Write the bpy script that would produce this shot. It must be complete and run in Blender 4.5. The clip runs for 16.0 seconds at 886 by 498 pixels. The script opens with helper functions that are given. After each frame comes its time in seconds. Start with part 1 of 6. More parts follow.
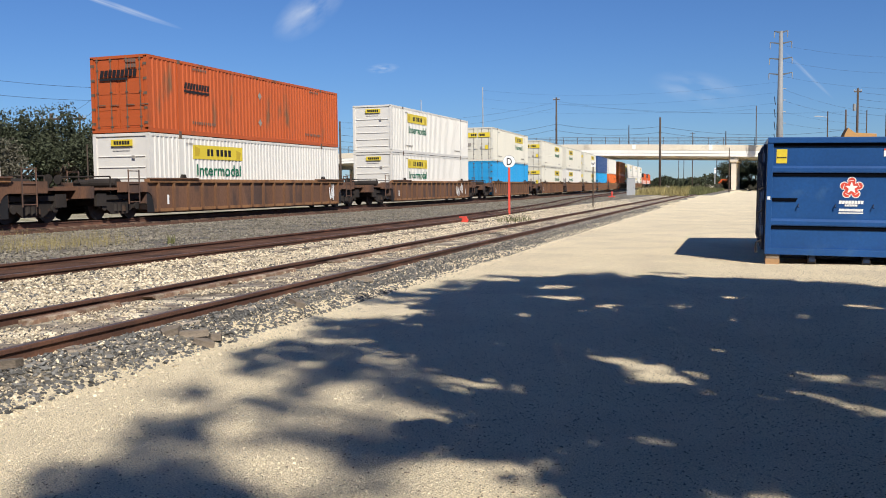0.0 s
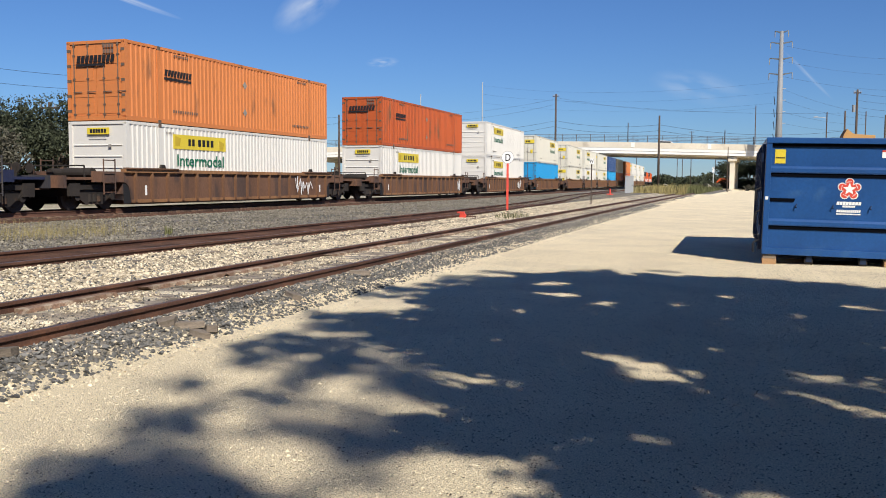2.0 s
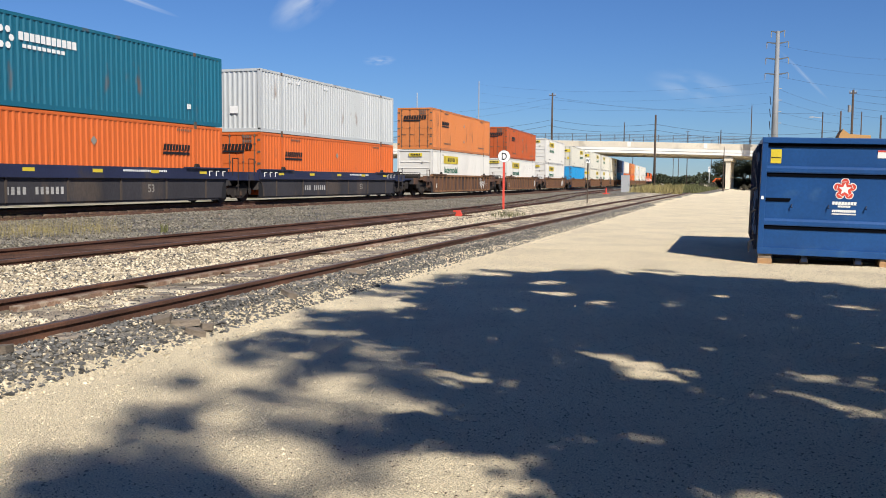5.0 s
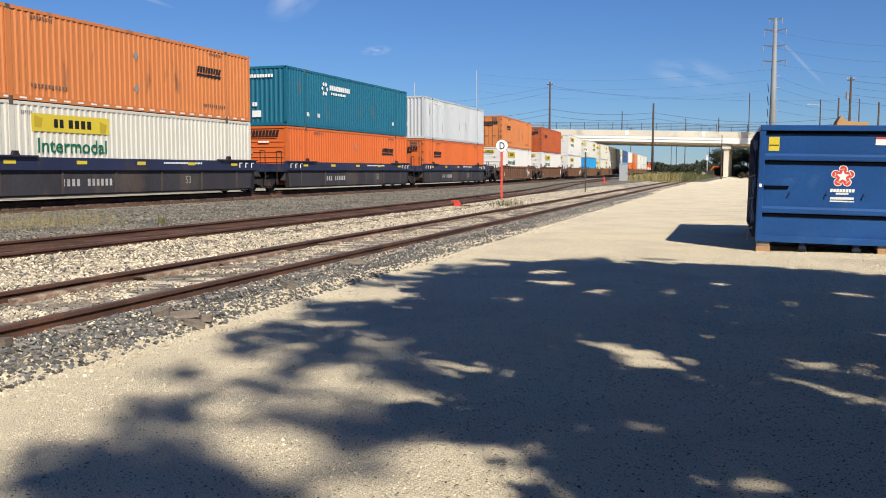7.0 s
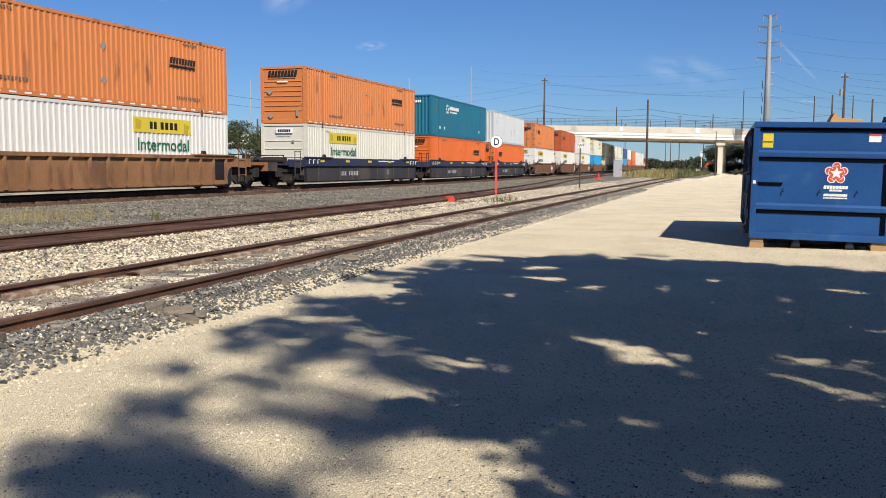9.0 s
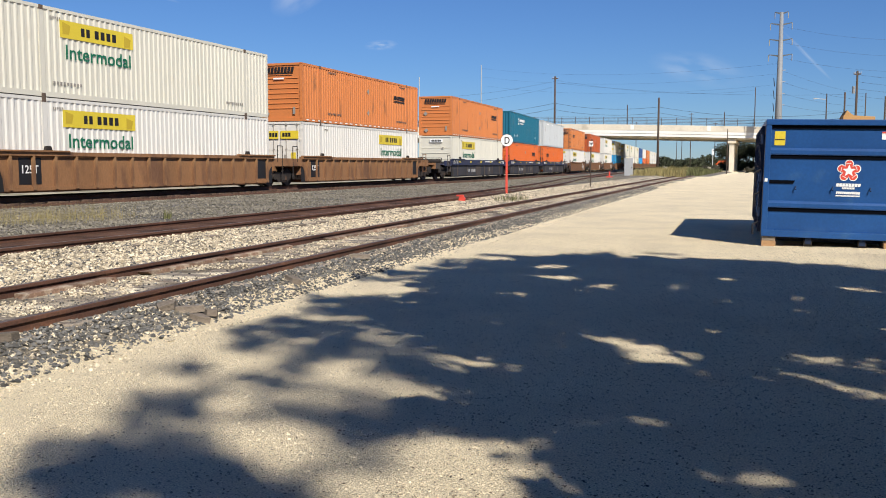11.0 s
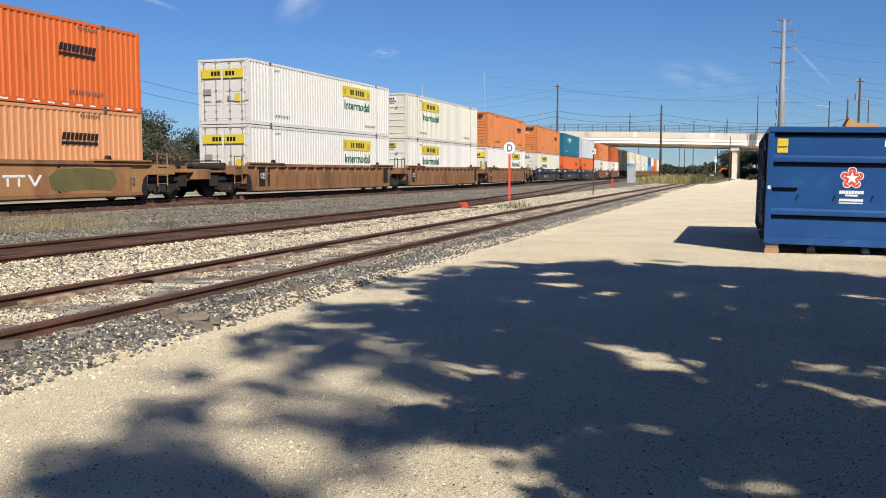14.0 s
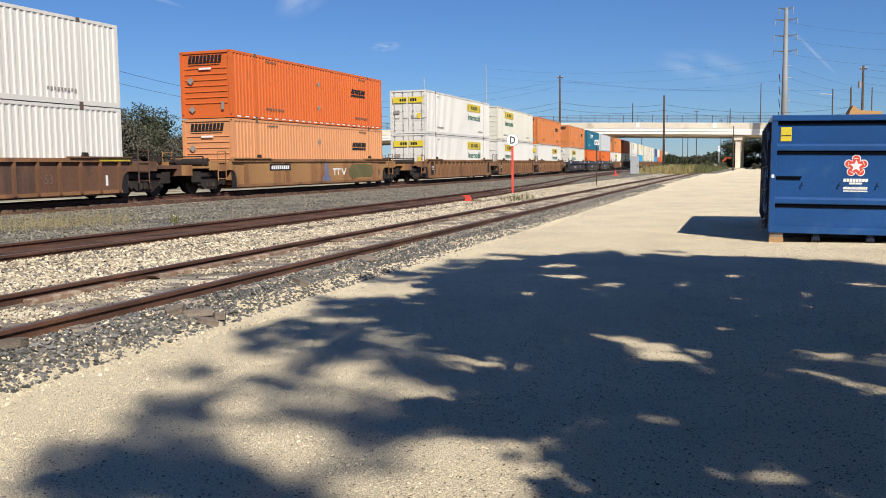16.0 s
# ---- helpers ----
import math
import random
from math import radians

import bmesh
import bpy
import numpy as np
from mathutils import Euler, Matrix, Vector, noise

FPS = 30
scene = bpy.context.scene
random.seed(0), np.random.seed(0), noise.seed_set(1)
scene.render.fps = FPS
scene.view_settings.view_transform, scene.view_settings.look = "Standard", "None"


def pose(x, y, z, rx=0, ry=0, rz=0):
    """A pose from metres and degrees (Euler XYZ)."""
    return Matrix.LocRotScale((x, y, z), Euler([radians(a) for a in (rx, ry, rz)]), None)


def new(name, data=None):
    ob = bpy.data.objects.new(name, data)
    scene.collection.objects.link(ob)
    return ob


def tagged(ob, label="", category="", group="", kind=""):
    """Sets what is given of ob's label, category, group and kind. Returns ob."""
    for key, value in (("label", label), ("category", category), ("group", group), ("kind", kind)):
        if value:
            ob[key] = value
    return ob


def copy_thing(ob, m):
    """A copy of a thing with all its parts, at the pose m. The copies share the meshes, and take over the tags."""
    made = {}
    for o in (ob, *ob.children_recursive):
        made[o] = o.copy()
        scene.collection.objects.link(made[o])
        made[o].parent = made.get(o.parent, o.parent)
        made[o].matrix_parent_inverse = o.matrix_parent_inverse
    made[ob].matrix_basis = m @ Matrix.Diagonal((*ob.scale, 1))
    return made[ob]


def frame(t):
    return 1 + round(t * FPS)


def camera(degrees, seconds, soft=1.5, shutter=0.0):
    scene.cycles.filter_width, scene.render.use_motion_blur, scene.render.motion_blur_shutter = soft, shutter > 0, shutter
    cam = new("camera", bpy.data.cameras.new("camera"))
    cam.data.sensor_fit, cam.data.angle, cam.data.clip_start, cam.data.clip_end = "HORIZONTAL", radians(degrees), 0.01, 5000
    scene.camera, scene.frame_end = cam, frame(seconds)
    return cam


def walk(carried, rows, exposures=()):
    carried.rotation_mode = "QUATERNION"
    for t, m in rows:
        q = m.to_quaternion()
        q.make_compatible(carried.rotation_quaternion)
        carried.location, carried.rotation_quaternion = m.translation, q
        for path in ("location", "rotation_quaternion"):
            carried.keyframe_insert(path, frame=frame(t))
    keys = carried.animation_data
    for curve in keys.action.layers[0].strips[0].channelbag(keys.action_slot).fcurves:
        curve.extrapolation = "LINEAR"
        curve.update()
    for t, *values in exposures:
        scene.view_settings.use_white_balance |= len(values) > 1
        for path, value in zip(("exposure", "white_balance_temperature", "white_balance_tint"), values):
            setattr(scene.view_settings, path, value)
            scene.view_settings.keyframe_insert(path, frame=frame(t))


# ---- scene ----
# World: y runs along the straight railway line, x to the right of it, z = 0 on the gravel yard.
cam = camera(51.55, 16.0, soft=0.95)
EYE = (0.0, 0.0, 1.5)
# seconds, turn to the left, tilt down, roll (degrees)
TURNS = [
    (0.0, 19.610, 3.880, -0.619),
    (0.5, 19.568, 3.919, -0.239),
    (1.0, 19.698, 3.945, 0.232),
    (1.5, 19.655, 4.027, 0.305),
    (2.0, 19.445, 4.197, 0.263),
    (2.5, 19.335, 4.322, 0.112),
    (3.0, 19.325, 4.384, 0.367),
    (3.5, 19.423, 4.417, 0.659),
    (4.0, 19.406, 4.273, 0.673),
    (6.5, 18.925, 4.577, 0.035),
    (7.0, 19.095, 4.904, 0.064),
    (7.5, 18.836, 5.236, 0.140),
    (8.0, 18.733, 5.321, -0.016),
    (8.5, 18.837, 5.181, 0.006),
    (9.0, 18.737, 5.164, 0.212),
    (11.5, 19.593, 5.305, -0.112),
    (12.0, 19.600, 5.618, -0.372),
    (12.5, 19.740, 5.571, -0.033),
    (13.0, 19.822, 5.226, 0.034),
    (13.5, 19.724, 4.910, 0.014),
    (14.0, 19.581, 4.764, -0.020),
    (14.5, 19.675, 5.062, -0.221),
    (15.0, 19.711, 5.271, -0.508),
    (15.5, 19.837, 5.240, -0.604),
    (16.0, 19.832, 5.196, -0.732),
]


def aim(turn, tilt, roll):
    return Matrix.Translation(EYE) @ pose(0, 0, 0, 0, 0, turn) @ pose(0, 0, 0, 90 - tilt) @ pose(0, 0, 0, 0, 0, roll)


walk(cam, [(t, aim(a, b, c)) for t, a, b, c in TURNS], [(0.0, 0.25), (16.0, 0.25)])

# ---- light ----
SHADE = Vector((-0.81, 0.925, -1.0))          # how far a shadow falls per metre of height
sun_up = math.atan2(1.0, math.hypot(SHADE.x, SHADE.y))
world = bpy.data.worlds.new("sky")
scene.world = world
world.use_nodes = True
wn, wl = world.node_tree.nodes, world.node_tree.links
sky = wn.new("ShaderNodeTexSky")
sky.sky_type, sky.sun_disc = "NISHITA", False
sky.sun_elevation, sky.sun_rotation = sun_up, math.atan2(-SHADE.x, -SHADE.y)
sky.air_density, sky.dust_density, sky.ozone_density = 1.0, 0.0, 6.0
wn["Background"].inputs["Strength"].default_value = 0.055
tint = wn.new("ShaderNodeVectorMath")
tint.operation = "MULTIPLY"
tint.inputs[1].default_value = (0.71, 0.95, 1.33)
wl.new(sky.outputs["Color"], tint.inputs[0])
wl.new(tint.outputs[0], wn["Background"].inputs["Color"])
sun = new("sun", bpy.data.lights.new("sun", "SUN"))
sun.data.energy, sun.data.angle, sun.data.color = 5.0, radians(0.55), (1.0, 0.94, 0.85)
sun.matrix_world = SHADE.to_track_quat("-Z", "Y").to_matrix().to_4x4()

# ---- materials ----


def mat(name, color, rough=0.8, metal=0.0, vary=0.25, grain=6.0, bump=0.2, fine=60.0, stain=None, stain_at=0.62, stain_scale=1.5,
        streak=1.0, spec=0.4, per_object=0.0, per_island=0.0, depth=0.02, coarse=None):
    """A surface with variation at two scales, stains of a second colour and a fine relief."""
    m = bpy.data.materials.new(name)
    m.use_nodes = True
    n, l = m.node_tree.nodes, m.node_tree.links
    b = n["Principled BSDF"]
    b.inputs["Roughness"].default_value, b.inputs["Metallic"].default_value = rough, metal
    b.inputs["Specular IOR Level"].default_value = spec
    co = n.new("ShaderNodeTexCoord")
    mp = n.new("ShaderNodeMapping")
    mp.inputs["Scale"].default_value = (1, 1, streak)
    l.new(co.outputs["Object"], mp.inputs["Vector"])

    def noise_of(scale, detail):
        t = n.new("ShaderNodeTexNoise")
        t.inputs["Scale"].default_value, t.inputs["Detail"].default_value = scale, detail
        l.new(mp.outputs["Vector"], t.inputs["Vector"])
        return t.outputs["Fac"]

    def ramp(fac, lo, hi, a, c):
        r = n.new("ShaderNodeMapRange")
        l.new(fac, r.inputs["Value"])
        for k, v in zip(("From Min", "From Max", "To Min", "To Max"), (lo, hi, a, c)):
            r.inputs[k].default_value = v
        return r.outputs["Result"]

    def math_of(op, a, c):
        q = n.new("ShaderNodeMath")
        q.operation = op
        for k, v in enumerate((a, c)):
            if isinstance(v, (int, float)):
                q.inputs[k].default_value = v
            else:
                l.new(v, q.inputs[k])
        return q.outputs[0]

    wide = vary if coarse is None else coarse
    big, small = noise_of(grain * 0.2, 4), noise_of(fine, 3)
    shade = math_of("MULTIPLY", ramp(big, 0.3, 0.7, 1 - wide, 1 + wide), ramp(small, 0.3, 0.7, 1 - vary * 0.6, 1 + vary * 0.6))
    if per_object:
        oi = n.new("ShaderNodeObjectInfo")
        shade = math_of("MULTIPLY", shade, ramp(oi.outputs["Random"], 0, 1, 1 - per_object, 1 + per_object))
    if per_island:
        g = n.new("ShaderNodeNewGeometry")
        shade = math_of("MULTIPLY", shade, ramp(g.outputs["Random Per Island"], 0, 1, 1 - per_island, 1 + per_island))
    mul = n.new("ShaderNodeVectorMath")
    mul.operation = "SCALE"
    l.new(shade, mul.inputs["Scale"])
    if stain:
        mix = n.new("ShaderNodeMix")
        mix.data_type = "RGBA"
        mix.inputs["A"].default_value, mix.inputs["B"].default_value = (*color, 1), (*stain, 1)
        l.new(ramp(noise_of(stain_scale, 8), stain_at, stain_at + 0.12, 0, 1), mix.inputs["Factor"])
        l.new(mix.outputs["Result"], mul.inputs[0])
    else:
        mul.inputs[0].default_value = color
    l.new(mul.outputs[0], b.inputs["Base Color"])
    if bump:
        bp = n.new("ShaderNodeBump")
        bp.inputs["Strength"].default_value, bp.inputs["Distance"].default_value = bump, depth
        l.new(small, bp.inputs["Height"])
        l.new(bp.outputs["Normal"], b.inputs["Normal"])
    return m


def paint(name, color, rust=0.66, **more):
    """Weathered paint on steel."""
    more = {"rough": 0.5, "vary": 0.07, "grain": 2.0, "bump": 0.06, "fine": 25, "stain": (0.16, 0.075, 0.035), "stain_at": rust,
            "stain_scale": 1.1, "streak": 0.35, "depth": 0.005, **more}
    return mat(name, color, **more)


M = {
    "gravel": mat("crushed_limestone", (0.79, 0.675, 0.465), 0.95, vary=0.6, coarse=0.05, grain=1.2, fine=105, bump=1.0, stain=(0.72, 0.615, 0.43), stain_at=0.48, stain_scale=0.7, depth=0.02, spec=0.08),
    "ballast": mat("ballast_bed", (0.235, 0.21, 0.167), 0.95, vary=0.35, grain=5, fine=28, bump=1.0, stain=(0.12, 0.115, 0.11), stain_at=0.5, stain_scale=0.6, depth=0.06, spec=0.15),
    "pale_bed": mat("pale_ballast_bed", (0.47, 0.405, 0.30), 0.95, vary=0.5, grain=5, fine=45, bump=1.0, stain=(0.25, 0.22, 0.175), stain_at=0.56, stain_scale=1.3, depth=0.05, spec=0.12),
    "stone_pale": mat("pale_ballast_stone", (0.56, 0.48, 0.35), 0.95, vary=0.15, fine=30, bump=0.4, per_island=0.42, spec=0.2),
    "pebble": mat("limestone_pebble", (0.54, 0.46, 0.33), 0.95, vary=0.1, bump=0, per_island=0.55, spec=0.1),
    # near-black that paints the shade of the skip's slots
    "slot": mat("shadowed_slot", (0.004, 0.005, 0.008), 1.0, vary=0.1, bump=0, spec=0.0),
    "stone_dark": mat("dark_ballast_stone", (0.125, 0.122, 0.115), 0.9, vary=0.15, fine=30, bump=0.4, per_island=0.55, spec=0.25),
    "stone_grey": mat("grey_ballast_stone", (0.195, 0.177, 0.138), 0.95, vary=0.15, fine=30, bump=0.4, per_island=0.45, spec=0.2),
    "track_dirt": mat("oily_track_bed", (0.125, 0.068, 0.046), 0.95, vary=0.4, grain=5, fine=28, bump=1.0, stain=(0.05, 0.034, 0.028), stain_at=0.56, stain_scale=1.6, depth=0.05, spec=0.15),
    "siding_bed": mat("dirty_siding_bed", (0.25, 0.21, 0.16), 0.95, vary=0.5, grain=5, fine=60, bump=1.0, stain=(0.70, 0.61, 0.45), stain_at=0.47, stain_scale=1.5, depth=0.03, spec=0.12),
    "rail": mat("rusty_rail", (0.10, 0.049, 0.033), 0.8, 0.1, vary=0.35, grain=4, fine=40, stain=(0.16, 0.075, 0.045), stain_at=0.56, bump=0.3, depth=0.005),
    "railhead": mat("worn_railhead", (0.16, 0.115, 0.09), 0.45, 0.6, vary=0.2, grain=2, fine=50, bump=0.1, depth=0.003),
    "dark_tie": mat("oily_dark_tie", (0.10, 0.06, 0.042), 0.9, vary=0.35, grain=8, fine=35, bump=0.6, stain=(0.14, 0.10, 0.075), stain_at=0.6, per_object=0.4),
    "tie": mat("weathered_tie", (0.20, 0.165, 0.13), 0.95, vary=0.35, grain=8, fine=35, streak=6, bump=0.6, per_object=0.3),
    "rough_ground": mat("rough_trackside_ground", (0.40, 0.36, 0.27), 0.95, vary=0.35, grain=1.5, fine=20, bump=0.6, stain=(0.16, 0.15, 0.075), stain_at=0.5, stain_scale=0.5, depth=0.04, spec=0.1),
    "old_tie": mat("bleached_old_tie", (0.30, 0.255, 0.20), 0.95, vary=0.45, grain=8, fine=40, streak=1, bump=0.8, stain=(0.13, 0.105, 0.085), stain_at=0.5, stain_scale=4.0, per_object=0.25),
    "stained_board": mat("rust_stained_board", (0.20, 0.125, 0.085), 0.95, vary=0.4, grain=8, fine=40, bump=0.7, stain=(0.33, 0.26, 0.19), stain_at=0.5, stain_scale=5.0, per_object=0.3),
    "wheel": mat("wheel_steel", (0.035, 0.03, 0.028), 0.6, 0.4, vary=0.3, bump=0.2),
    "truck": mat("bogie_steel", (0.026, 0.021, 0.018), 0.85, 0.1, vary=0.4, bump=0.3, stain=(0.075, 0.042, 0.026), stain_at=0.6, stain_scale=3),
    "car_brown": paint("brown_car_paint", (0.140, 0.072, 0.043), 0.52, rough=0.8, vary=0.25, stain=(0.075, 0.046, 0.036)),
    "car_tan": paint("faded_tan_car_paint", (0.25, 0.125, 0.055), 0.55, rough=0.75, vary=0.2, stain=(0.15, 0.075, 0.04)),
    "car_rib": paint("light_rib_paint", (0.30, 0.165, 0.075), 0.6, rough=0.8, vary=0.2, stain=(0.18, 0.09, 0.045)),
    "car_yellow": paint("faded_yellow_car_paint", (0.345, 0.185, 0.072), 0.53, rough=0.75, vary=0.2, stain=(0.24, 0.115, 0.05)),
    "car_blue": paint("dark_blue_car_paint", (0.020, 0.025, 0.062), 0.6, vary=0.2, stain=(0.05, 0.042, 0.04)),
    "car_black": paint("dusty_black_car_paint", (0.040, 0.038, 0.043), 0.55, rough=0.75, vary=0.25, stain=(0.075, 0.06, 0.05)),
    "red": paint("weathered_red_paint", (0.42, 0.085, 0.021), 0.60),
    "orange": paint("faded_orange_paint", (0.55, 0.186, 0.056), 0.64, vary=0.05),
    "peach": paint("bleached_orange_paint", (0.62, 0.28, 0.125), 0.70, vary=0.05),
    "bright": paint("bright_orange_paint", (0.60, 0.128, 0.026), 0.69, vary=0.04),
    "white": paint("white_paint", (0.63, 0.61, 0.56), 0.70, vary=0.035, stain=(0.50, 0.42, 0.32)),
    "cream": paint("yellowed_white_paint", (0.60, 0.575, 0.485), 0.69, vary=0.04, stain=(0.50, 0.42, 0.31)),
    "grey": paint("pale_grey_paint", (0.48, 0.50, 0.50), 0.66, vary=0.05),
    "teal": paint("teal_paint", (0.008, 0.118, 0.185), 0.66, vary=0.05),
    "skyblue": paint("sky_blue_paint", (0.02, 0.275, 0.56), 0.74, vary=0.05),
    "navy": paint("navy_paint", (0.035, 0.075, 0.19), 0.76),
    "steel": mat("container_underside", (0.06, 0.055, 0.05), 0.8, 0.2, vary=0.3),
    "casting": mat("corner_casting", (0.14, 0.10, 0.075), 0.8, 0.2, vary=0.4, bump=0.3),
    "yellow": paint("yellow_vinyl", (0.66, 0.51, 0.04), 0.72, vary=0.08, stain=(0.36, 0.30, 0.07)),
    "yellow_dark": mat("dull_yellow_vinyl", (0.50, 0.36, 0.03), 0.6, vary=0.1, bump=0),
    "black": mat("black_vinyl", (0.012, 0.012, 0.014), 0.6, vary=0.2, bump=0),
    "green": mat("green_vinyl", (0.008, 0.14, 0.075), 0.6, vary=0.1, bump=0),
    "sticker": mat("white_vinyl", (0.78, 0.78, 0.76), 0.6, vary=0.05, bump=0),
    "placard": mat("grey_placard", (0.27, 0.25, 0.22), 0.6, vary=0.1, bump=0),
    "chalk": mat("worn_white_stencil", (0.42, 0.41, 0.39), 0.8, vary=0.35, fine=18, bump=0),
    "faded": mat("faded_black_vinyl", (0.16, 0.11, 0.085), 0.7, vary=0.2, bump=0),
    "skip": paint("blue_skip_paint", (0.012, 0.066, 0.215), 0.60, rough=0.40, vary=0.13, grain=5, stain=(0.026, 0.085, 0.222), stain_scale=2.2, streak=0.9),
    # skip blue darkened for its shaded flank and underside; also used on small dark fittings
    "skip_dark": paint("shaded_and_fitting_blue", (0.006, 0.02, 0.06), 0.7, rough=0.5, vary=0.1),
    "dark": mat("dark_recess", (0.012, 0.012, 0.014), 0.8, vary=0.2, bump=0),
    "concrete": mat("bridge_concrete", (0.66, 0.59, 0.47), 0.9, vary=0.10, grain=0.7, fine=5, bump=0.1, stain=(0.46, 0.40, 0.31), stain_at=0.58, stain_scale=0.25),
    "beam": mat("pale_girder", (0.84, 0.81, 0.74), 0.85, vary=0.08, grain=0.5, fine=5, bump=0.1),
    "pole": mat("pole_timber", (0.075, 0.055, 0.042), 0.95, vary=0.3, grain=3, fine=20, bump=0.3, depth=0.01),
    "mast": mat("weathered_mast_steel", (0.24, 0.25, 0.26), 0.7, 0.2, vary=0.15, grain=1.0, fine=8, bump=0.05),
    "fence": mat("dull_fence_steel", (0.11, 0.12, 0.13), 0.7, 0.2, vary=0.15, bump=0),
    "galv": mat("galvanised_steel", (0.42, 0.43, 0.43), 0.55, 0.4, vary=0.12, grain=1.0, fine=8, bump=0.05),
    "wire": mat("wire", (0.03, 0.03, 0.03), 0.7, 0.2, bump=0),
    "redsign": mat("red_post_paint", (0.62, 0.07, 0.045), 0.55, vary=0.12, bump=0.1),
    "bark": mat("bark", (0.11, 0.085, 0.065), 0.95, vary=0.35, grain=6, fine=30, bump=0.8),
    "leaf": mat("leaf", (0.068, 0.082, 0.040), 0.7, vary=0.15, bump=0, per_island=0.5, spec=0.1),
    "leaf_dark": mat("dark_leaf", (0.052, 0.060, 0.036), 0.75, vary=0.15, bump=0, per_island=0.6, spec=0.1),
    "leaf_grey": mat("dusty_leaf", (0.105, 0.10, 0.075), 0.8, vary=0.15, bump=0, per_island=0.5, spec=0.1),
    "dry_grass": mat("dry_grass", (0.27, 0.225, 0.095), 0.9, vary=0.2, bump=0, per_island=0.4, spec=0.2),
    "grass": mat("green_grass", (0.12, 0.122, 0.052), 0.9, vary=0.2, bump=0, per_island=0.45, spec=0.2),
    "wood": mat("raw_timber", (0.40, 0.24, 0.12), 0.9, vary=0.25, grain=5, fine=30, bump=0.3),
    "loco": paint("locomotive_orange", (0.55, 0.10, 0.02), 0.75),
    "glass": mat("dark_glass", (0.02, 0.025, 0.03), 0.08, bump=0, vary=0.05, spec=0.6),
    "carwhite": mat("car_paint_white", (0.75, 0.75, 0.75), 0.3, vary=0.02, bump=0),
}



def lets_light_through(material, color, share):
    """Thin leaves pass part of the sunlight on."""
    n, l = material.node_tree.nodes, material.node_tree.links
    tl, mx = n.new("ShaderNodeBsdfTranslucent"), n.new("ShaderNodeMixShader")
    tl.inputs["Color"].default_value = (*color, 1)
    mx.inputs[0].default_value = share
    l.new(n["Principled BSDF"].outputs[0], mx.inputs[1])
    l.new(tl.outputs[0], mx.inputs[2])
    l.new(mx.outputs[0], n["Material Output"].inputs["Surface"])


M["leaf_thin"] = mat("sunlit_leaf", (0.075, 0.085, 0.03), 0.7, vary=0.15, bump=0, per_island=0.5, spec=0.1)
lets_light_through(M["leaf_thin"], (0.34, 0.26, 0.05), 0.5)

# ---- mesh helpers ----


def box(bm, x0, x1, y0, y1, z0, z1, m=None):
    vs = [bm.verts.new((x, y, z) if m is None else m @ Vector((x, y, z))) for x in (x0, x1) for y in (y0, y1) for z in (z0, z1)]
    for q in ((0, 1, 3, 2), (4, 6, 7, 5), (0, 4, 5, 1), (2, 3, 7, 6), (0, 2, 6, 4), (1, 5, 7, 3)):
        bm.faces.new([vs[i] for i in q])


def rod(bm, a, b, r0, r1=None, seg=8, cap=True):
    a, b = Vector(a), Vector(b)
    r1 = r0 if r1 is None else r1
    q = (b - a).to_track_quat("Z", "Y")
    rings = []
    for p, r in ((a, r0), (b, r1)):
        rings.append([bm.verts.new(p + q @ Vector((r * math.cos(k * math.tau / seg), r * math.sin(k * math.tau / seg), 0))) for k in range(seg)])
    for k in range(seg):
        bm.faces.new((rings[0][k], rings[0][(k + 1) % seg], rings[1][(k + 1) % seg], rings[1][k]))
    if cap:
        bm.faces.new(rings[0][::-1])
        bm.faces.new(rings[1])


def prism(bm, outline, axis, a, b):
    """Extrude a 2D outline between a and b along an axis ('x': outline in yz; 'y': in xz; 'z': in xy)."""
    def at(p, k):
        return {"x": (k, p[0], p[1]), "y": (p[0], k, p[1]), "z": (p[0], p[1], k)}[axis]
    r0, r1 = ([bm.verts.new(at(p, k)) for p in outline] for k in (a, b))
    n = len(outline)
    for k in range(n):
        bm.faces.new((r0[k], r0[(k + 1) % n], r1[(k + 1) % n], r1[k]))
    bm.faces.new(r0[::-1])
    bm.faces.new(r1)


def mesh_of(name, bm, material, smooth=False, bevel=0.0):
    if bevel:
        bmesh.ops.bevel(bm, geom=bm.edges[:], offset=bevel, segments=2, affect="EDGES", profile=0.7)
    bmesh.ops.recalc_face_normals(bm, faces=bm.faces[:])
    me = bpy.data.meshes.new(name)
    bm.to_mesh(me)
    bm.free()
    me.materials.append(M[material])
    if smooth:
        me.polygons.foreach_set("use_smooth", [True] * len(me.polygons))
    return me


def part(name, bm, material, parent, label="", smooth=False, bevel=0.0, kind=""):
    """Link a bmesh (or a finished mesh) as one object under a thing or a part."""
    me = bm if isinstance(bm, bpy.types.Mesh) else mesh_of(name, bm, material, smooth, bevel)
    ob = new(name, me)
    ob.parent = parent
    return tagged(ob, label, kind=kind)


def thing(name, label, category, at=None, group="", kind=""):
    ob = new(name)
    ob.empty_display_size = 0.3
    if at is not None:
        ob.matrix_basis = at
    return tagged(ob, label, category, group, kind)


def soup(name, verts, faces, material):
    me = bpy.data.meshes.new(name)
    me.from_pydata(verts, [], faces)
    me.materials.append(M[material])
    return me


CACHE = {}
MAKERS = {}


def cached(key, make, material):
    """One mesh for each shape and material."""
    if make:
        MAKERS[key] = make
    if (key, material) not in CACHE:
        bm = bmesh.new()
        MAKERS[key](bm)
        CACHE[key, material] = mesh_of(key if isinstance(key, str) else key[0], bm, material)
    return CACHE[key, material]


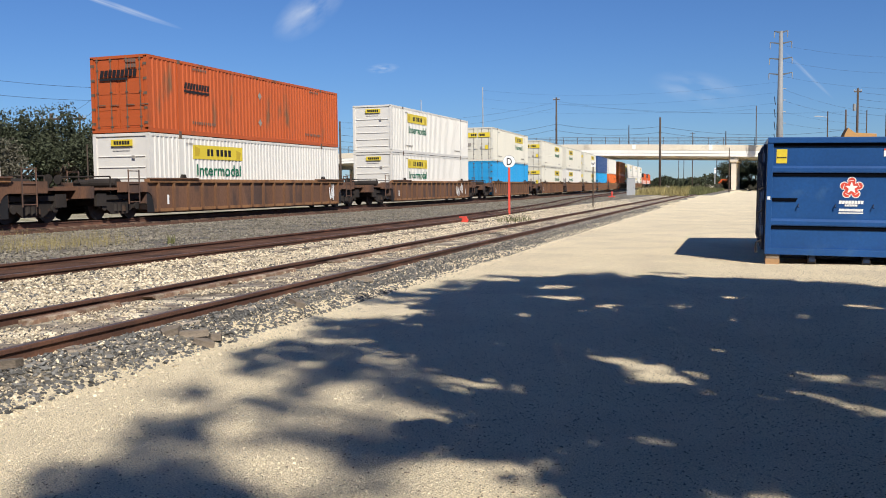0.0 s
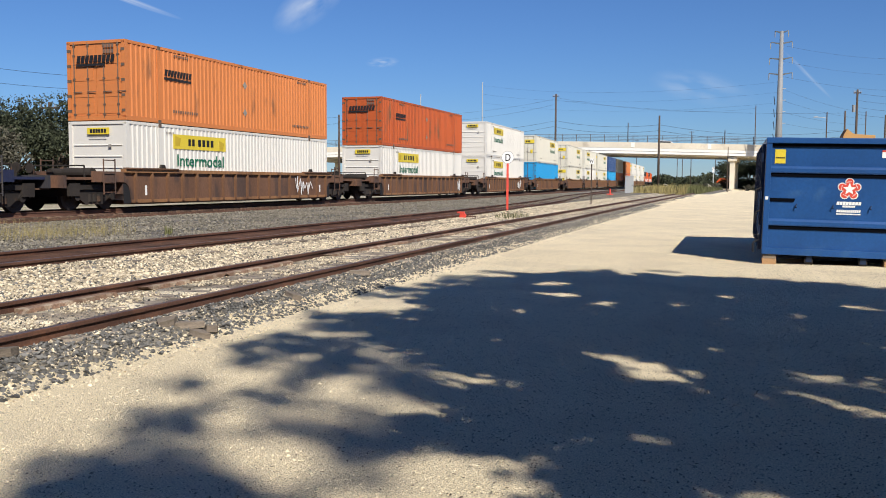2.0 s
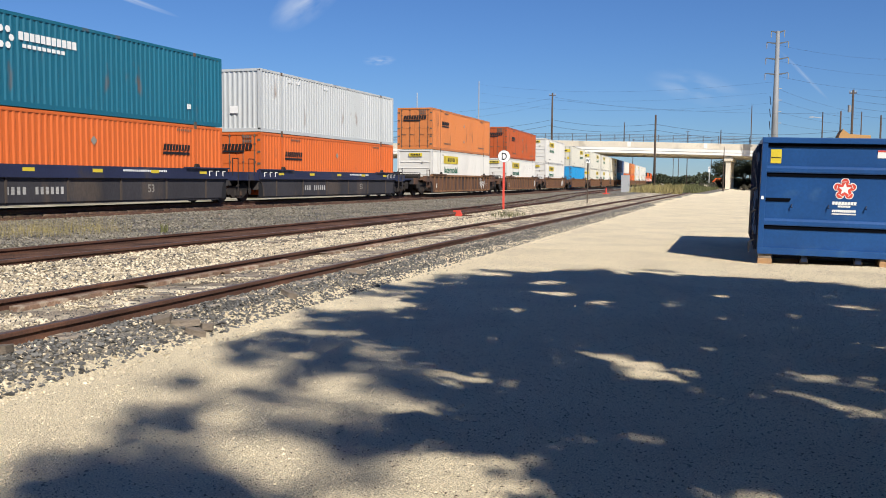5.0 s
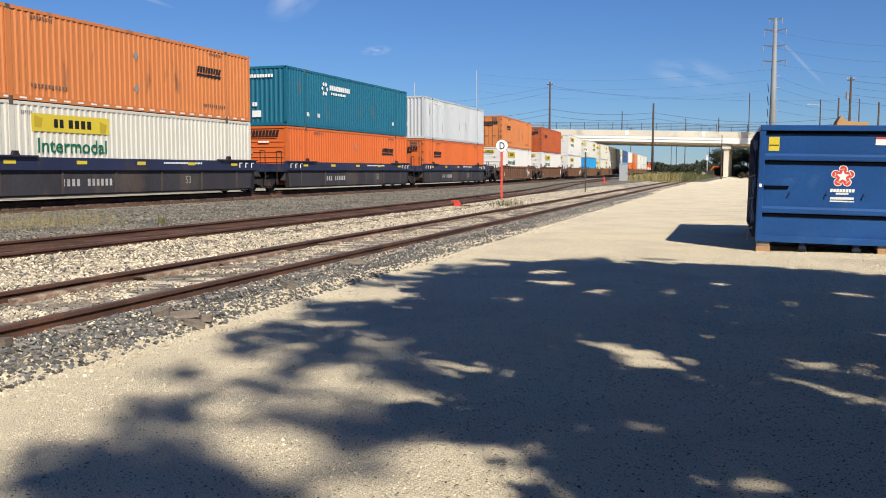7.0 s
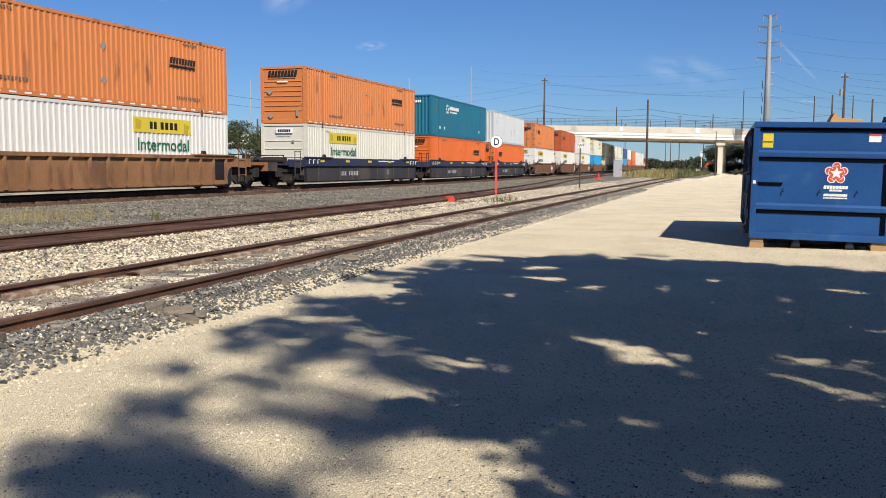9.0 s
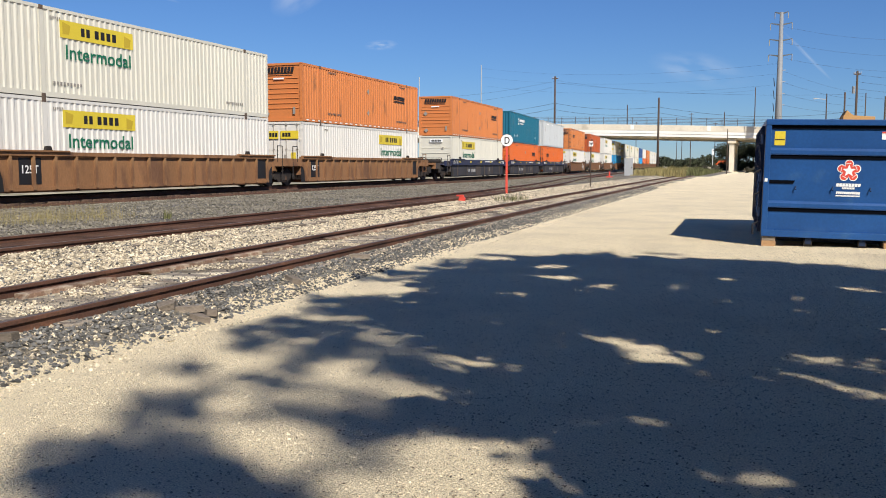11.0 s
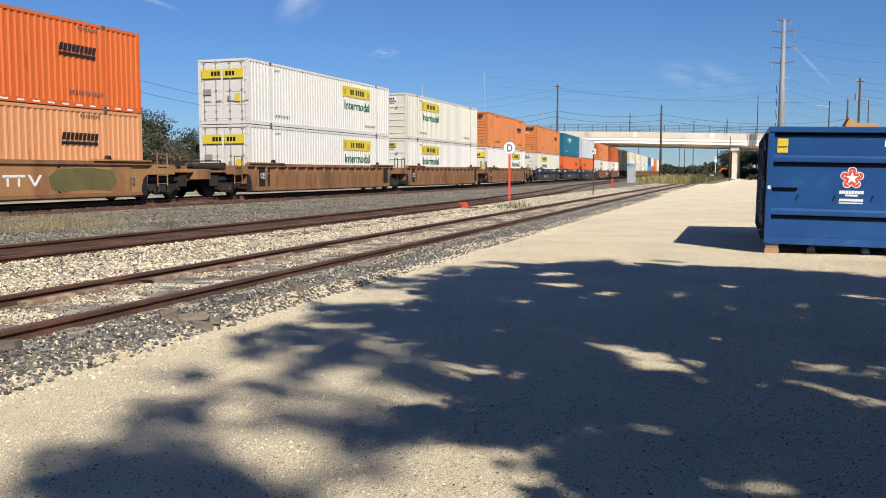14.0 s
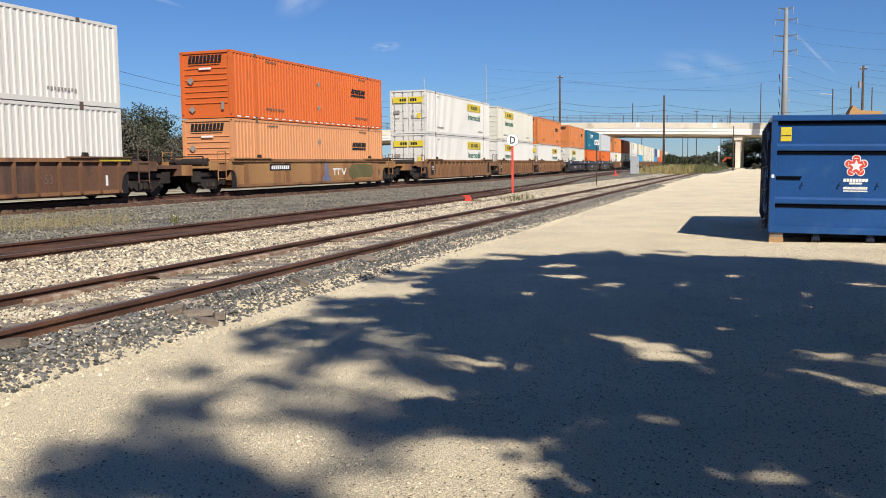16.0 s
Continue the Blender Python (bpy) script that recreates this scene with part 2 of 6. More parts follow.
def letters(name, text, size, material, parent, m, width=0.0):
    """Lettering as a thin solid; width stretches the line to that length."""
    cu = bpy.data.curves.new(name, "FONT")
    cu.body, cu.size, cu.extrude, cu.offset = text, size, 0.002, size * 0.012
    cu.resolution_u = 3
    cu.materials.append(M[material])
    ob = new(name, cu)
    ob.parent = parent
    ob.matrix_basis = m
    if width:
        bpy.context.view_layer.update()
        k = width / max(ob.dimensions.x, 1e-3)
        ob.scale = (k, 1, 1)
    return ob


SIDE = Matrix(((0, 0, 1, 0), (1, 0, 0, 0), (0, 1, 0, 0), (0, 0, 0, 1)))     # on a face that looks to +x
REAR = pose(0, 0, 0, 90, 0, 0)                                            # on a face that looks to -y

# ---- ground and tracks ----
MAIN_X, RAIL_MAIN, RAIL_NEAR, RAIL_MID = -23.38, 0.45, 0.29, 0.40
BEND, BEND_LEN, LEAN = 50.0, 40.0, 0.068


def main_line(s):
    """Place and heading on the main line at the length s from the camera's foot."""
    u = s - BEND
    if u <= 0:
        return MAIN_X, s, 0.0
    if u < BEND_LEN:
        return MAIN_X - LEAN * u * u / BEND_LEN / 2, s, LEAN * u / BEND_LEN
    return MAIN_X - LEAN * BEND_LEN / 2 - math.sin(LEAN) * (u - BEND_LEN), BEND + BEND_LEN + math.cos(LEAN) * (u - BEND_LEN), LEAN


def mid_line(s):
    u = max(0.0, s - 13.0)
    x = -10.25 - 0.00175 * min(u, 60) ** 2 * 0.75 - max(0, u - 60) * 0.095
    dx = -0.00263 * min(u, 60) if u < 60 else -0.095
    return x, s, math.atan(-dx)


def near_line(s):
    u = max(0.0, s - 5.0)
    return -6.28 - 0.0335 * u + 0.00007 * u * u, s, math.atan(0.0335 - 0.00014 * u)


def smooth(a, b, x):
    t = min(1.0, max(0.0, (x - a) / (b - a)))
    return t * t * (3 - 2 * t)


def ground_z(x, y):
    """Height of the ground: a flat yard, then a ballast shoulder that carries the tracks."""
    near = near_line(y)[0] if y < 110 else -7.0
    e = near + 1.35
    up = smooth(e + 0.3, e - 0.5, x)
    z = up * (RAIL_NEAR - 0.115)
    z += smooth(near - 1.6, near - 3.0, x) * (RAIL_MID - RAIL_NEAR + 0.02)
    z -= smooth(-18.5, -20.9, x) * 0.075
    z -= smooth(-26.0, -31.0, x) * 0.25
    fade = smooth(150, 110, y)
    if abs(x) < 60 and 0 < y < 60:
        z += 0.002 * noise.noise((x * 0.9, y * 0.9, 0)) * fade
    return z


def make_ground():
    def axis(stops):
        out = []
        for a, b, step in stops:
            n = max(1, round((b - a) / step))
            out += [a + (b - a) * k / n for k in range(n)]
        return out + [stops[-1][1]]
    xs = axis([(-3000, -200, 700), (-200, -40, 20), (-40, -27, 1.0), (-27, -16, 0.5), (-16, -4, 0.25), (-4, 6, 0.7), (6, 30, 4), (30, 200, 30), (200, 3000, 700)])
    ys = axis([(-3000, -200, 700), (-200, -10, 30), (-10, 3, 2), (3, 40, 0.5), (40, 120, 2), (120, 300, 12), (300, 600, 60), (600, 4000, 850)])
    verts = [(x, y, ground_z(x, y)) for y in ys for x in xs]
    w = len(xs)
    faces = [(j * w + i, j * w + i + 1, (j + 1) * w + i + 1, (j + 1) * w + i) for j in range(len(ys) - 1) for i in range(w - 1)]
    me = soup("ground", verts, faces, "gravel")
    me.materials.append(M["ballast"])
    me.materials.append(M["track_dirt"])
    me.materials.append(M["siding_bed"])
    me.materials.append(M["rough_ground"])
    me.materials.append(M["pale_bed"])
    for p in me.polygons:
        x, y, _ = p.center
        edge = near_line(y)[0] + 1.25 if y < 110 else -6.3
        p.material_index = 1 if -27.5 < x < edge and y < 190 else 0
        if 0 < y < 150 and (abs(x - main_line(y)[0] - 0.5) < 2.5 or abs(x - mid_line(y)[0]) < 1.05):
            p.material_index = 2
        if x < -27.5:
            p.material_index = 4
        if 0 < y < 110 and -3.2 < x - near_line(y)[0] < -0.85:
            p.material_index = 5
        if 0 < y < 110 and abs(x - near_line(y)[0]) < 0.9:
            p.material_index = 3
        p.use_smooth = True
    return tagged(new("ground", me), "pale crushed-limestone yard with a darker ballast shoulder along the tracks", "ground", kind="structure")


ground = make_ground()


def make_track(name, label, line, top, s0, s1, tie_step, tie_rand, tie_half=1.3, sunk=0.115, wood="tie"):
    tr = thing(name, label, "railway track", kind="structure")
    head = 0.036
    for side in (-1, 1):
        verts, faces = [], []
        prof = [(-0.07, -0.17), (0.07, -0.17), (0.07, -0.155), (0.012, -0.13), (0.012, -0.045), (head, -0.035), (head, -0.006), (head - 0.008, 0.0),
                (-head + 0.008, 0.0), (-head, -0.006), (-head, -0.035), (-0.012, -0.045), (-0.012, -0.13), (-0.07, -0.155)]
        n = len(prof)
        ss, s = [], s0
        while s < s1:
            ss.append(s)
            s += 2.0 if s < 130 else 12.0
        ss.append(s1)
        for s in ss:
            x, y, h = line(s)
            for px, pz in prof:
                o = side * 0.7525 + px
                verts.append((x + o * math.cos(h), y + o * math.sin(h), top + pz))
        for k in range(len(ss) - 1):
            for j in range(n):
                faces.append((k * n + j, k * n + (j + 1) % n, (k + 1) * n + (j + 1) % n, (k + 1) * n + j))
        me = soup("rail", verts, faces, "rail")
        me.materials.append(M["railhead"])
        for p in me.polygons:
            if p.index % n == 7:
                p.material_index = 1
        part("rail", me, "rail", tr)
    rng = random.Random(len(name))
    s, count = max(s0, 1.0), 0
    bm = bmesh.new()
    box(bm, -tie_half, tie_half, -0.115, 0.115, -0.17, 0.0)
    tie = mesh_of("tie", bm, wood, bevel=0.012)
    while s < min(s1, 120) and count < 230:
        x, y, h = line(s)
        t = part("tie", tie, "tie", tr)
        t.matrix_basis = Matrix.Translation((x, y, top - sunk - rng.random() * tie_rand)) @ Matrix.Rotation(h + rng.uniform(-0.03, 0.03), 4, "Z")
        s += tie_step * rng.uniform(0.9, 1.1)
        count += 1
    return tr


make_track("track_main", "rusty rails on half-buried ties carrying the long train", main_line, RAIL_MAIN, -25, 500, 0.53, 0.02, 1.3, 0.15, "dark_tie")
make_track("track_middle", "dark rusty rails of a passing track in ballast", mid_line, RAIL_MID, -25, 150, 0.53, 0.04)
make_track("track_near", "rusty disused siding rails on weathered grey ties", near_line, RAIL_NEAR, -25, 118, 0.55, 0.02, 0.98, 0.098, "old_tie")


def flangeway_timbers():
    """Splintered boards laid along the inside of the far siding rail."""
    rng = random.Random(14)
    s = 2.6
    while s < 26:
        n = rng.uniform(1.3, 2.6)
        x, y, h = near_line(s + n / 2)
        b = thing("rail_board", "rust-stained splintered board beside the siding rail", "timber", pose(x - 0.60, y, 0.19, 0, 0, math.degrees(h) + rng.uniform(-0.8, 0.8)), "boards along the siding")
        bm = bmesh.new()
        box(bm, -0.07, 0.06, -n / 2, n / 2 - 0.05, -0.03, 0.035)
        for v in bm.verts:
            v.co += Vector((rng.uniform(-0.012, 0.012), rng.uniform(-0.1, 0.1), rng.uniform(-0.008, 0.008)))
        part("board", bm, "stained_board", b, bevel=0.006)
        s += n + rng.choice((0.02, 0.05, 0.6, 1.4))


flangeway_timbers()


def scatter_stones(name, label, material, count, place, lo, hi, seed, plain=False, lift=0.0):
    """Loose angular stones, too many to count."""
    rng = np.random.default_rng(seed)
    base = np.array([(1, 0, 0), (-1, 0, 0), (0, 1, 0), (0, -1, 0), (0, 0, 1), (0, 0, -1), (0.7, 0.7, 0.5), (-0.7, 0.6, -0.4)]) 
    tri = [(0, 6, 4), (6, 2, 4), (2, 1, 4), (1, 3, 4), (3, 0, 4), (6, 0, 5), (2, 6, 5), (7, 2, 5), (1, 7, 5), (2, 7, 1), (3, 1, 5), (0, 3, 5)]
    if plain:
        base = np.array([(1, 0, 0), (0, 1, 0), (-1, 0.1, 0), (0.1, -1, 0), (0.1, 0.1, 1.1)])
        tri = [(0, 1, 4), (1, 2, 4), (2, 3, 4), (3, 0, 4)]
    verts, faces = [], []
    for _ in range(count):
        p = place(rng)
        if p is None:
            continue
        x, y = p
        size = lo + (hi - lo) * rng.random() ** 2
        a = rng.random() * math.tau
        c, s = math.cos(a), math.sin(a)
        sc = size * rng.uniform(0.6, 1.2, 3)
        jit = base * rng.uniform(0.7, 1.3, (len(base), 1)) * sc
        z = ground_z(x, y) + lift + size * (-0.15 if plain else 0.25)
        tilt = rng.uniform(-0.5, 0.5)
        k = len(verts)
        for v in jit:
            verts.append((x + c * v[0] - s * v[1], y + s * v[0] + c * v[1], z + v[2] * 0.75 + tilt * v[0]))
        faces += [(k + i, k + j, k + m) for i, j, m in tri]
    ob = new(name, soup(name, verts, faces, material))
    return tagged(ob, label, "ballast stones", kind="stuff")


def between(line, lo, hi, y0, y1, bias=2.0, clear=()):
    def place(rng):
        y = y0 + (y1 - y0) * rng.random() ** bias
        x0 = line(y)[0]
        d = rng.uniform(lo, hi)
        for a, b, keep in clear:
            if a < d < b and rng.random() > keep:
                return None
        return x0 + d, y
    return place


def drifts(place, level):
    """Keeps only what falls in uneven drifts."""
    def inner(rng):
        p = place(rng)
        if p is None or noise.noise((p[0] * 1.6, p[1] * 0.9, 5.0)) + 0.4 * noise.noise((p[0] * 5, p[1] * 4, 2.0)) < level:
            return None
        return p
    return inner


scatter_stones("ballast_pale", "coarse pale limestone ballast between the tracks", "stone_pale", 52000,
               between(near_line, -3.15, -0.85, 3, 70, 1.8), 0.010, 0.031, 1)
scatter_stones("ballast_mixed", "dark stones among the pale ballast", "stone_dark", 9000,
               between(near_line, -3.15, -0.85, 3, 70, 1.8), 0.010, 0.032, 7)
scatter_stones("ballast_dark", "dark grey ballast spilled beside the siding", "stone_dark", 24000,
               between(near_line, 0.8, 1.5, 3, 60, 1.8), 0.008, 0.030, 2)
scatter_stones("ballast_shoulder", "pale pebbles at the edge of the yard", "stone_pale", 15000,
               between(near_line, 0.8, 1.7, 3, 80, 1.8), 0.006, 0.022, 3)
scatter_stones("ballast_inside", "pale stones and dirt between the siding rails", "stone_pale", 24000,
               drifts(between(near_line, -0.66, 0.68, 3, 60, 1.8), -0.05), 0.006, 0.022, 4, lift=0.014)
scatter_stones("ballast_crumbs", "dark grit between the siding rails", "stone_dark", 5000,
               between(near_line, -0.66, 0.68, 3, 50, 1.8), 0.005, 0.018, 8, lift=0.008)
scatter_stones("ballast_grey", "fine grey ballast beside the main line", "stone_grey", 34000,
               between(main_line, 3.0, 11.6, 8, 90, 1.5), 0.014, 0.042, 5)
scatter_stones("yard_pebbles", "loose limestone pebbles on the yard", "pebble", 95000,
               between(lambda y: (0, y, 0), -5.2, 2.6, 2.6, 20, 1.8), 0.003, 0.0125, 6, True)

# ---- train: containers ----
CL, CW, CH = 16.15, 2.59, 2.9


def ribbed_side(bm, pitch):
    """A corrugated wall in the plane x = 0, from end to end, ribs pointing to +x."""
    d = 0.036
    pts, y = [], 0.16
    n = round((CL - 0.32) / pitch)
    p = (CL - 0.32) / n
    pts.append((y, 0.0))
    for k in range(n):
        a = y + k * p
        pts += [(a + 0.12 * p, 0.0), (a + 0.3 * p, -d), (a + 0.7 * p, -d), (a + 0.88 * p, 0.0)]
    pts.append((CL - 0.16, 0.0))
    lo = [bm.verts.new((q, c, 0.16)) for c, q in pts]
    hi = [bm.verts.new((q, c, CH - 0.10)) for c, q in pts]
    for k in range(len(pts) - 1):
        bm.faces.new((lo[k], lo[k + 1], hi[k + 1], hi[k]))


def c_frame(bm):
    x = CW / 2
    for s in (-1, 1):
        box(bm, min(s * x, s * (x - 0.1)), max(s * x, s * (x - 0.1)), 0, CL, 0, 0.165)
        box(bm, min(s * x, s * (x - 0.08)), max(s * x, s * (x - 0.08)), 0, CL, CH - 0.105, CH)
        for y in (0, CL - 0.16):
            box(bm, min(s * (x + 0.004), s * (x - 0.14)), max(s * (x + 0.004), s * (x - 0.14)), y, y + 0.16, 0.1, CH - 0.05)
    for y in (0.0, CL - 0.1):
        box(bm, -x + 0.1, x - 0.1, y, y + 0.1, 0, 0.16)
        box(bm, -x + 0.1, x - 0.1, y, y + 0.1, CH - 0.11, CH)


def c_post(bm):
    box(bm, -0.033, 0.033, -0.09, 0.09, 0.1, CH - 0.02)


def c_casting(bm):
    box(bm, -0.086, 0.086, -0.09, 0.09, 0, 0.145)


def c_roof(bm):
    x = CW / 2 - 0.06
    n = 40
    for k in range(n):
        y0, y1 = 0.08 + (CL - 0.16) * k / n, 0.08 + (CL - 0.16) * (k + 1) / n
        box(bm, -x, x, y0, y1 - 0.02, CH - 0.06, CH - (0.012 if k % 2 else 0.03))


def c_floor(bm):
    box(bm, -CW / 2 + 0.1, CW / 2 - 0.1, 0.1, CL - 0.1, 0.03, 0.15)


def ribbed_end(bm):
    """A closed end with raised horizontal ribs."""
    x = CW / 2 - 0.13
    box(bm, -x, x, 0.05, 0.10, 0.14, CH - 0.1)


def end_rib(bm):
    x = CW / 2 - 0.22
    prism(bm, [(0.055, 0), (0.012, 0.012), (0.012, 0.035), (0.055, 0.06)], "x", -x, x)


def plain_end(bm):
    x = CW / 2 - 0.13
    n = 9
    pts = []
    for k in range(n):
        a, p = -x + 2 * x * k / n, 2 * x / n
        pts += [(a + 0.1 * p, 0.02), (a + 0.35 * p, 0.06), (a + 0.65 * p, 0.06), (a + 0.9 * p, 0.02)]
    lo = [bm.verts.new((q, c, 0.15)) for q, c in pts]
    hi = [bm.verts.new((q, c, CH - 0.1)) for q, c in pts]
    for k in range(len(pts) - 1):
        bm.faces.new((lo[k], lo[k + 1], hi[k + 1], hi[k]))
    box(bm, -x, x, 0.065, 0.10, 0.14, CH - 0.1)


def front_end(bm):
    box(bm, -CW / 2 + 0.12, CW / 2 - 0.12, CL - 0.09, CL - 0.04, 0.14, CH - 0.1)


def door_leaf(bm):
    w = CW / 2 - 0.15
    box(bm, 0.012, w, 0.04, 0.09, 0.17, CH - 0.12)
    for z0, z1 in ((0.25, 0.72), (0.85, 1.32), (1.45, 1.92), (2.05, 2.62)):
        box(bm, 0.12, w - 0.10, 0.025, 0.05, z0, z1)


def door_bar(bm):
    rod(bm, (0, 0.005, 0.08), (0, 0.005, CH - 0.06), 0.021, seg=6)
    for z in (0.2, 0.55, 1.5, 2.35, 2.72):
        box(bm, -0.05, 0.05, -0.012, 0.04, z, z + 0.05)
    box(bm, -0.02, 0.36, -0.03, -0.015, 1.02, 1.055)


def door_hinge(bm):
    box(bm, -0.0775, 0.0775, -0.012, 0.03, 0, 0.10)


def bar_row(bm, width, height, n, gap=0.22, slant=0.0):
    """Plain blocks that stand for a line of lettering, in the xy plane."""
    p = width / n
    for k in range(n):
        x0, x1 = k * p + p * gap / 2, (k + 1) * p - p * gap / 2
        prism(bm, [(x0, 0), (x1, 0), (x1 + slant, height), (x0 + slant, height)], "z", -0.001, 0.004)


def decal(name, key, make, material, parent, m, label=""):
    ob = part(name, cached(key, make, material), material, parent, label, kind="stuff" if name == "small_print" else "")
    ob.matrix_basis = m
    return ob


def plate(w, h, t=0.004):
    return lambda bm: box(bm, 0, w, 0, h, 0, t)


def diamond(r):
    return lambda bm: prism(bm, [(-r, 0), (0, -r), (r, 0), (0, r)], "z", 0, 0.004)


def side_at(y, z, off=0.003):
    return Matrix.Translation((CW / 2 + off, y, z)) @ SIDE


def rear_at(x, z, off=-0.034):
    return Matrix.Translation((x, off, z)) @ REAR


NAMES = {"red": "weathered red-orange", "orange": "faded orange", "peach": "sun-bleached orange", "bright": "bright orange", "white": "white",
         "cream": "yellowed white", "grey": "pale grey", "teal": "teal", "skyblue": "sky-blue", "navy": "navy blue"}


def container(color, end, mark, spot, where):
    """A 53-foot container with its origin on its middle at floor level. end: doors, ribs or plain; mark: hunt, bars, ship or none; spot: rear or front."""
    look_end = {"doors": "double doors", "ribs": "ribbed closed end", "plain": "corrugated closed end"}[end]
    c = thing("shipping_container", f"{NAMES[color]} container with {look_end}, {where}", "container", group="containers on the train")
    off = Matrix.Translation((0, -CL / 2, 0))

    def add(name, key, make, material, label="", parent=None, m=Matrix.Identity(4)):
        ob = part(name, cached(key, make, material), material, parent or c, label)
        ob.matrix_basis = (off @ m) if parent is None else m
        return ob
    add("side_wall", "side_wall", lambda bm: ribbed_side(bm, 0.275), color, m=Matrix.Translation((CW / 2 - 0.004, 0, 0)))
    add("side_wall", "side_wall", None, color, m=Matrix.Translation((-CW / 2 + 0.004, CL, 0)) @ Matrix.Rotation(math.pi, 4, "Z"))
    add("frame", "container_frame", c_frame, color)
    for y in (1.98, CL - 1.98):
        for x in (-1, 1):
            add("lift_post", "lift_post", c_post, color, m=Matrix.Translation((x * (CW / 2 - 0.027), y, 0)))
            for z in (-0.035, CH - 0.145):
                add("corner_casting", "corner_casting", c_casting, "casting", m=Matrix.Translation((x * (CW / 2 - 0.074), y, z)))
    add("roof", "container_roof", c_roof, color)
    add("floor_pan", "floor_pan", c_floor, "steel")
    add("front_wall", "front_wall", front_end, color)
    if end == "doors":
        d = add("door", "door", door_leaf, color)
        add("door", "door", None, color, m=Matrix.Scale(-1, 4, (1, 0, 0)))
        pale = color in ("white", "cream")
        for x in (-0.98, -0.36, 0.36, 0.98):
            add("locking_bar", "locking_bar", door_bar, "placard" if pale else "casting", parent=d, m=Matrix.Translation((x, 0, 0)))
        for x in (-1.2075, 1.2075):
            for k in range(5):
                add("hinge", "hinge", door_hinge, color if pale else "casting", parent=d, m=Matrix.Translation((x, 0, 0.3 + k * 0.55)))
        rear = d
    else:
        rear = add("rear_wall", end + "_end", ribbed_end if end == "ribs" else plain_end, color)
        low, step, count = (0.34, 0.415, 5) if mark == "hunt" else (0.62, 0.25, 7)
        for k in range(count if end == "ribs" else 0):
            add("end_rib", "end_rib", end_rib, color, m=Matrix.Translation((0, 0, low + step * k)))

    def on_side(name, key, make, material, y, z, lab=""):
        ob = decal(name, key, make, material, c, off @ side_at(y, z), lab)
        return ob

    def on_rear(name, key, make, material, x, z, lab=""):
        return decal(name, key, make, material, c, off @ rear_at(x, z), lab)
    if mark == "hunt":
        y0 = {"rear": 2.8, "front": 9.65}[spot]
        on_side("yellow_panel", "panel_side", plate(3.7, 0.57), "yellow", y0, 1.98, "yellow panel with black bars")
        for k, (n, w, dx) in enumerate(((2, 0.52, 0.95), (4, 1.2, 1.62))):
            ob = on_side("name_mark", ("name_mark", k), lambda bm, n=n, w=w: bar_row(bm, w, 0.28, n, 0.34), "black", y0 + dx, 2.12, "black bars of a company name")
            ob.location.x += 0.005
        for dx in (0.12, 3.2):
            ob = on_side("panel_corner", "panel_corner", lambda bm: prism(bm, [(0, 0), (0.3, 0), (0.38, 0.3), (0, 0.4)], "z", 0, 0.003), "yellow_dark", y0 + dx, 2.02 if dx > 1 else 2.1)
            ob.location.x += 0.005
        letters("lettering", "Intermodal", 0.66, "green", c, off @ side_at(y0 + 0.2, 1.31, 0.006), 3.3)
        if end == "doors":
            for x in (-1.08, 0.06):
                on_rear("yellow_panel", "panel_door", plate(1.02, 0.40), "yellow", x, 2.05)
            for x in (-0.6, 0.15):
                ob = on_rear("name_mark", "name_bars_door", lambda bm: bar_row(bm, 0.5, 0.2, 3), "black", x, 2.15)
                ob.location.y -= 0.006
            on_rear("placard", "placard_small", plate(0.17, 0.2), "placard", 0.25, 1.05)
            on_rear("warning_label", "label_yellow", plate(0.26, 0.36), "yellow", 0.66, 1.0)
            on_rear("placard", "placard_wide", plate(0.42, 0.24), "placard", -1.02, 1.32)
        else:
            on_rear("yellow_panel", "panel_end", plate(1.0, 0.24), "yellow" if color == "white" and spot == "rear" else "sticker", -0.42, 2.42, "yellow name panel")
            ob = on_rear("name_mark", "name_bars_end", lambda bm: bar_row(bm, 0.75, 0.14, 6), "black", -0.3, 2.47)
            ob.location.y -= 0.006
            on_rear("placard", "placard_tiny", plate(0.14, 0.11), "placard", 0.52, 1.94)
            on_rear("small_print", "small_print_end", lambda bm: bar_row(bm, 0.8, 0.04, 12), "placard", -0.35, 2.3)
        on_side("small_print", "small_print", lambda bm: bar_row(bm, 1.4, 0.10, 9, 0.4), "placard", 2.4, 0.42)
        on_side("small_print", "small_print", None, "placard", 12.6, 0.42)
        on_side("small_print", "small_print_b", lambda bm: bar_row(bm, 0.5, 0.07, 6, 0.4), "placard", 2.35, 2.55)
    if mark == "bars":
        y0 = {"rear": 2.3, "front": 12.0}[spot]
        on_side("name_mark", "name_bars_side", lambda bm: bar_row(bm, 1.75, 0.24, 9, 0.2, 0.06), "black", y0, 1.84, "black bars of a company name")
        on_side("underline", "underline", plate(1.75, 0.1), "black", y0, 1.68)
        on_rear("name_mark", "name_bars_rear", lambda bm: bar_row(bm, 1.7, 0.26, 9, 0.2, 0.05), "black", -0.85, 2.44 if end == "ribs" else 2.1, "black bars of a company name")
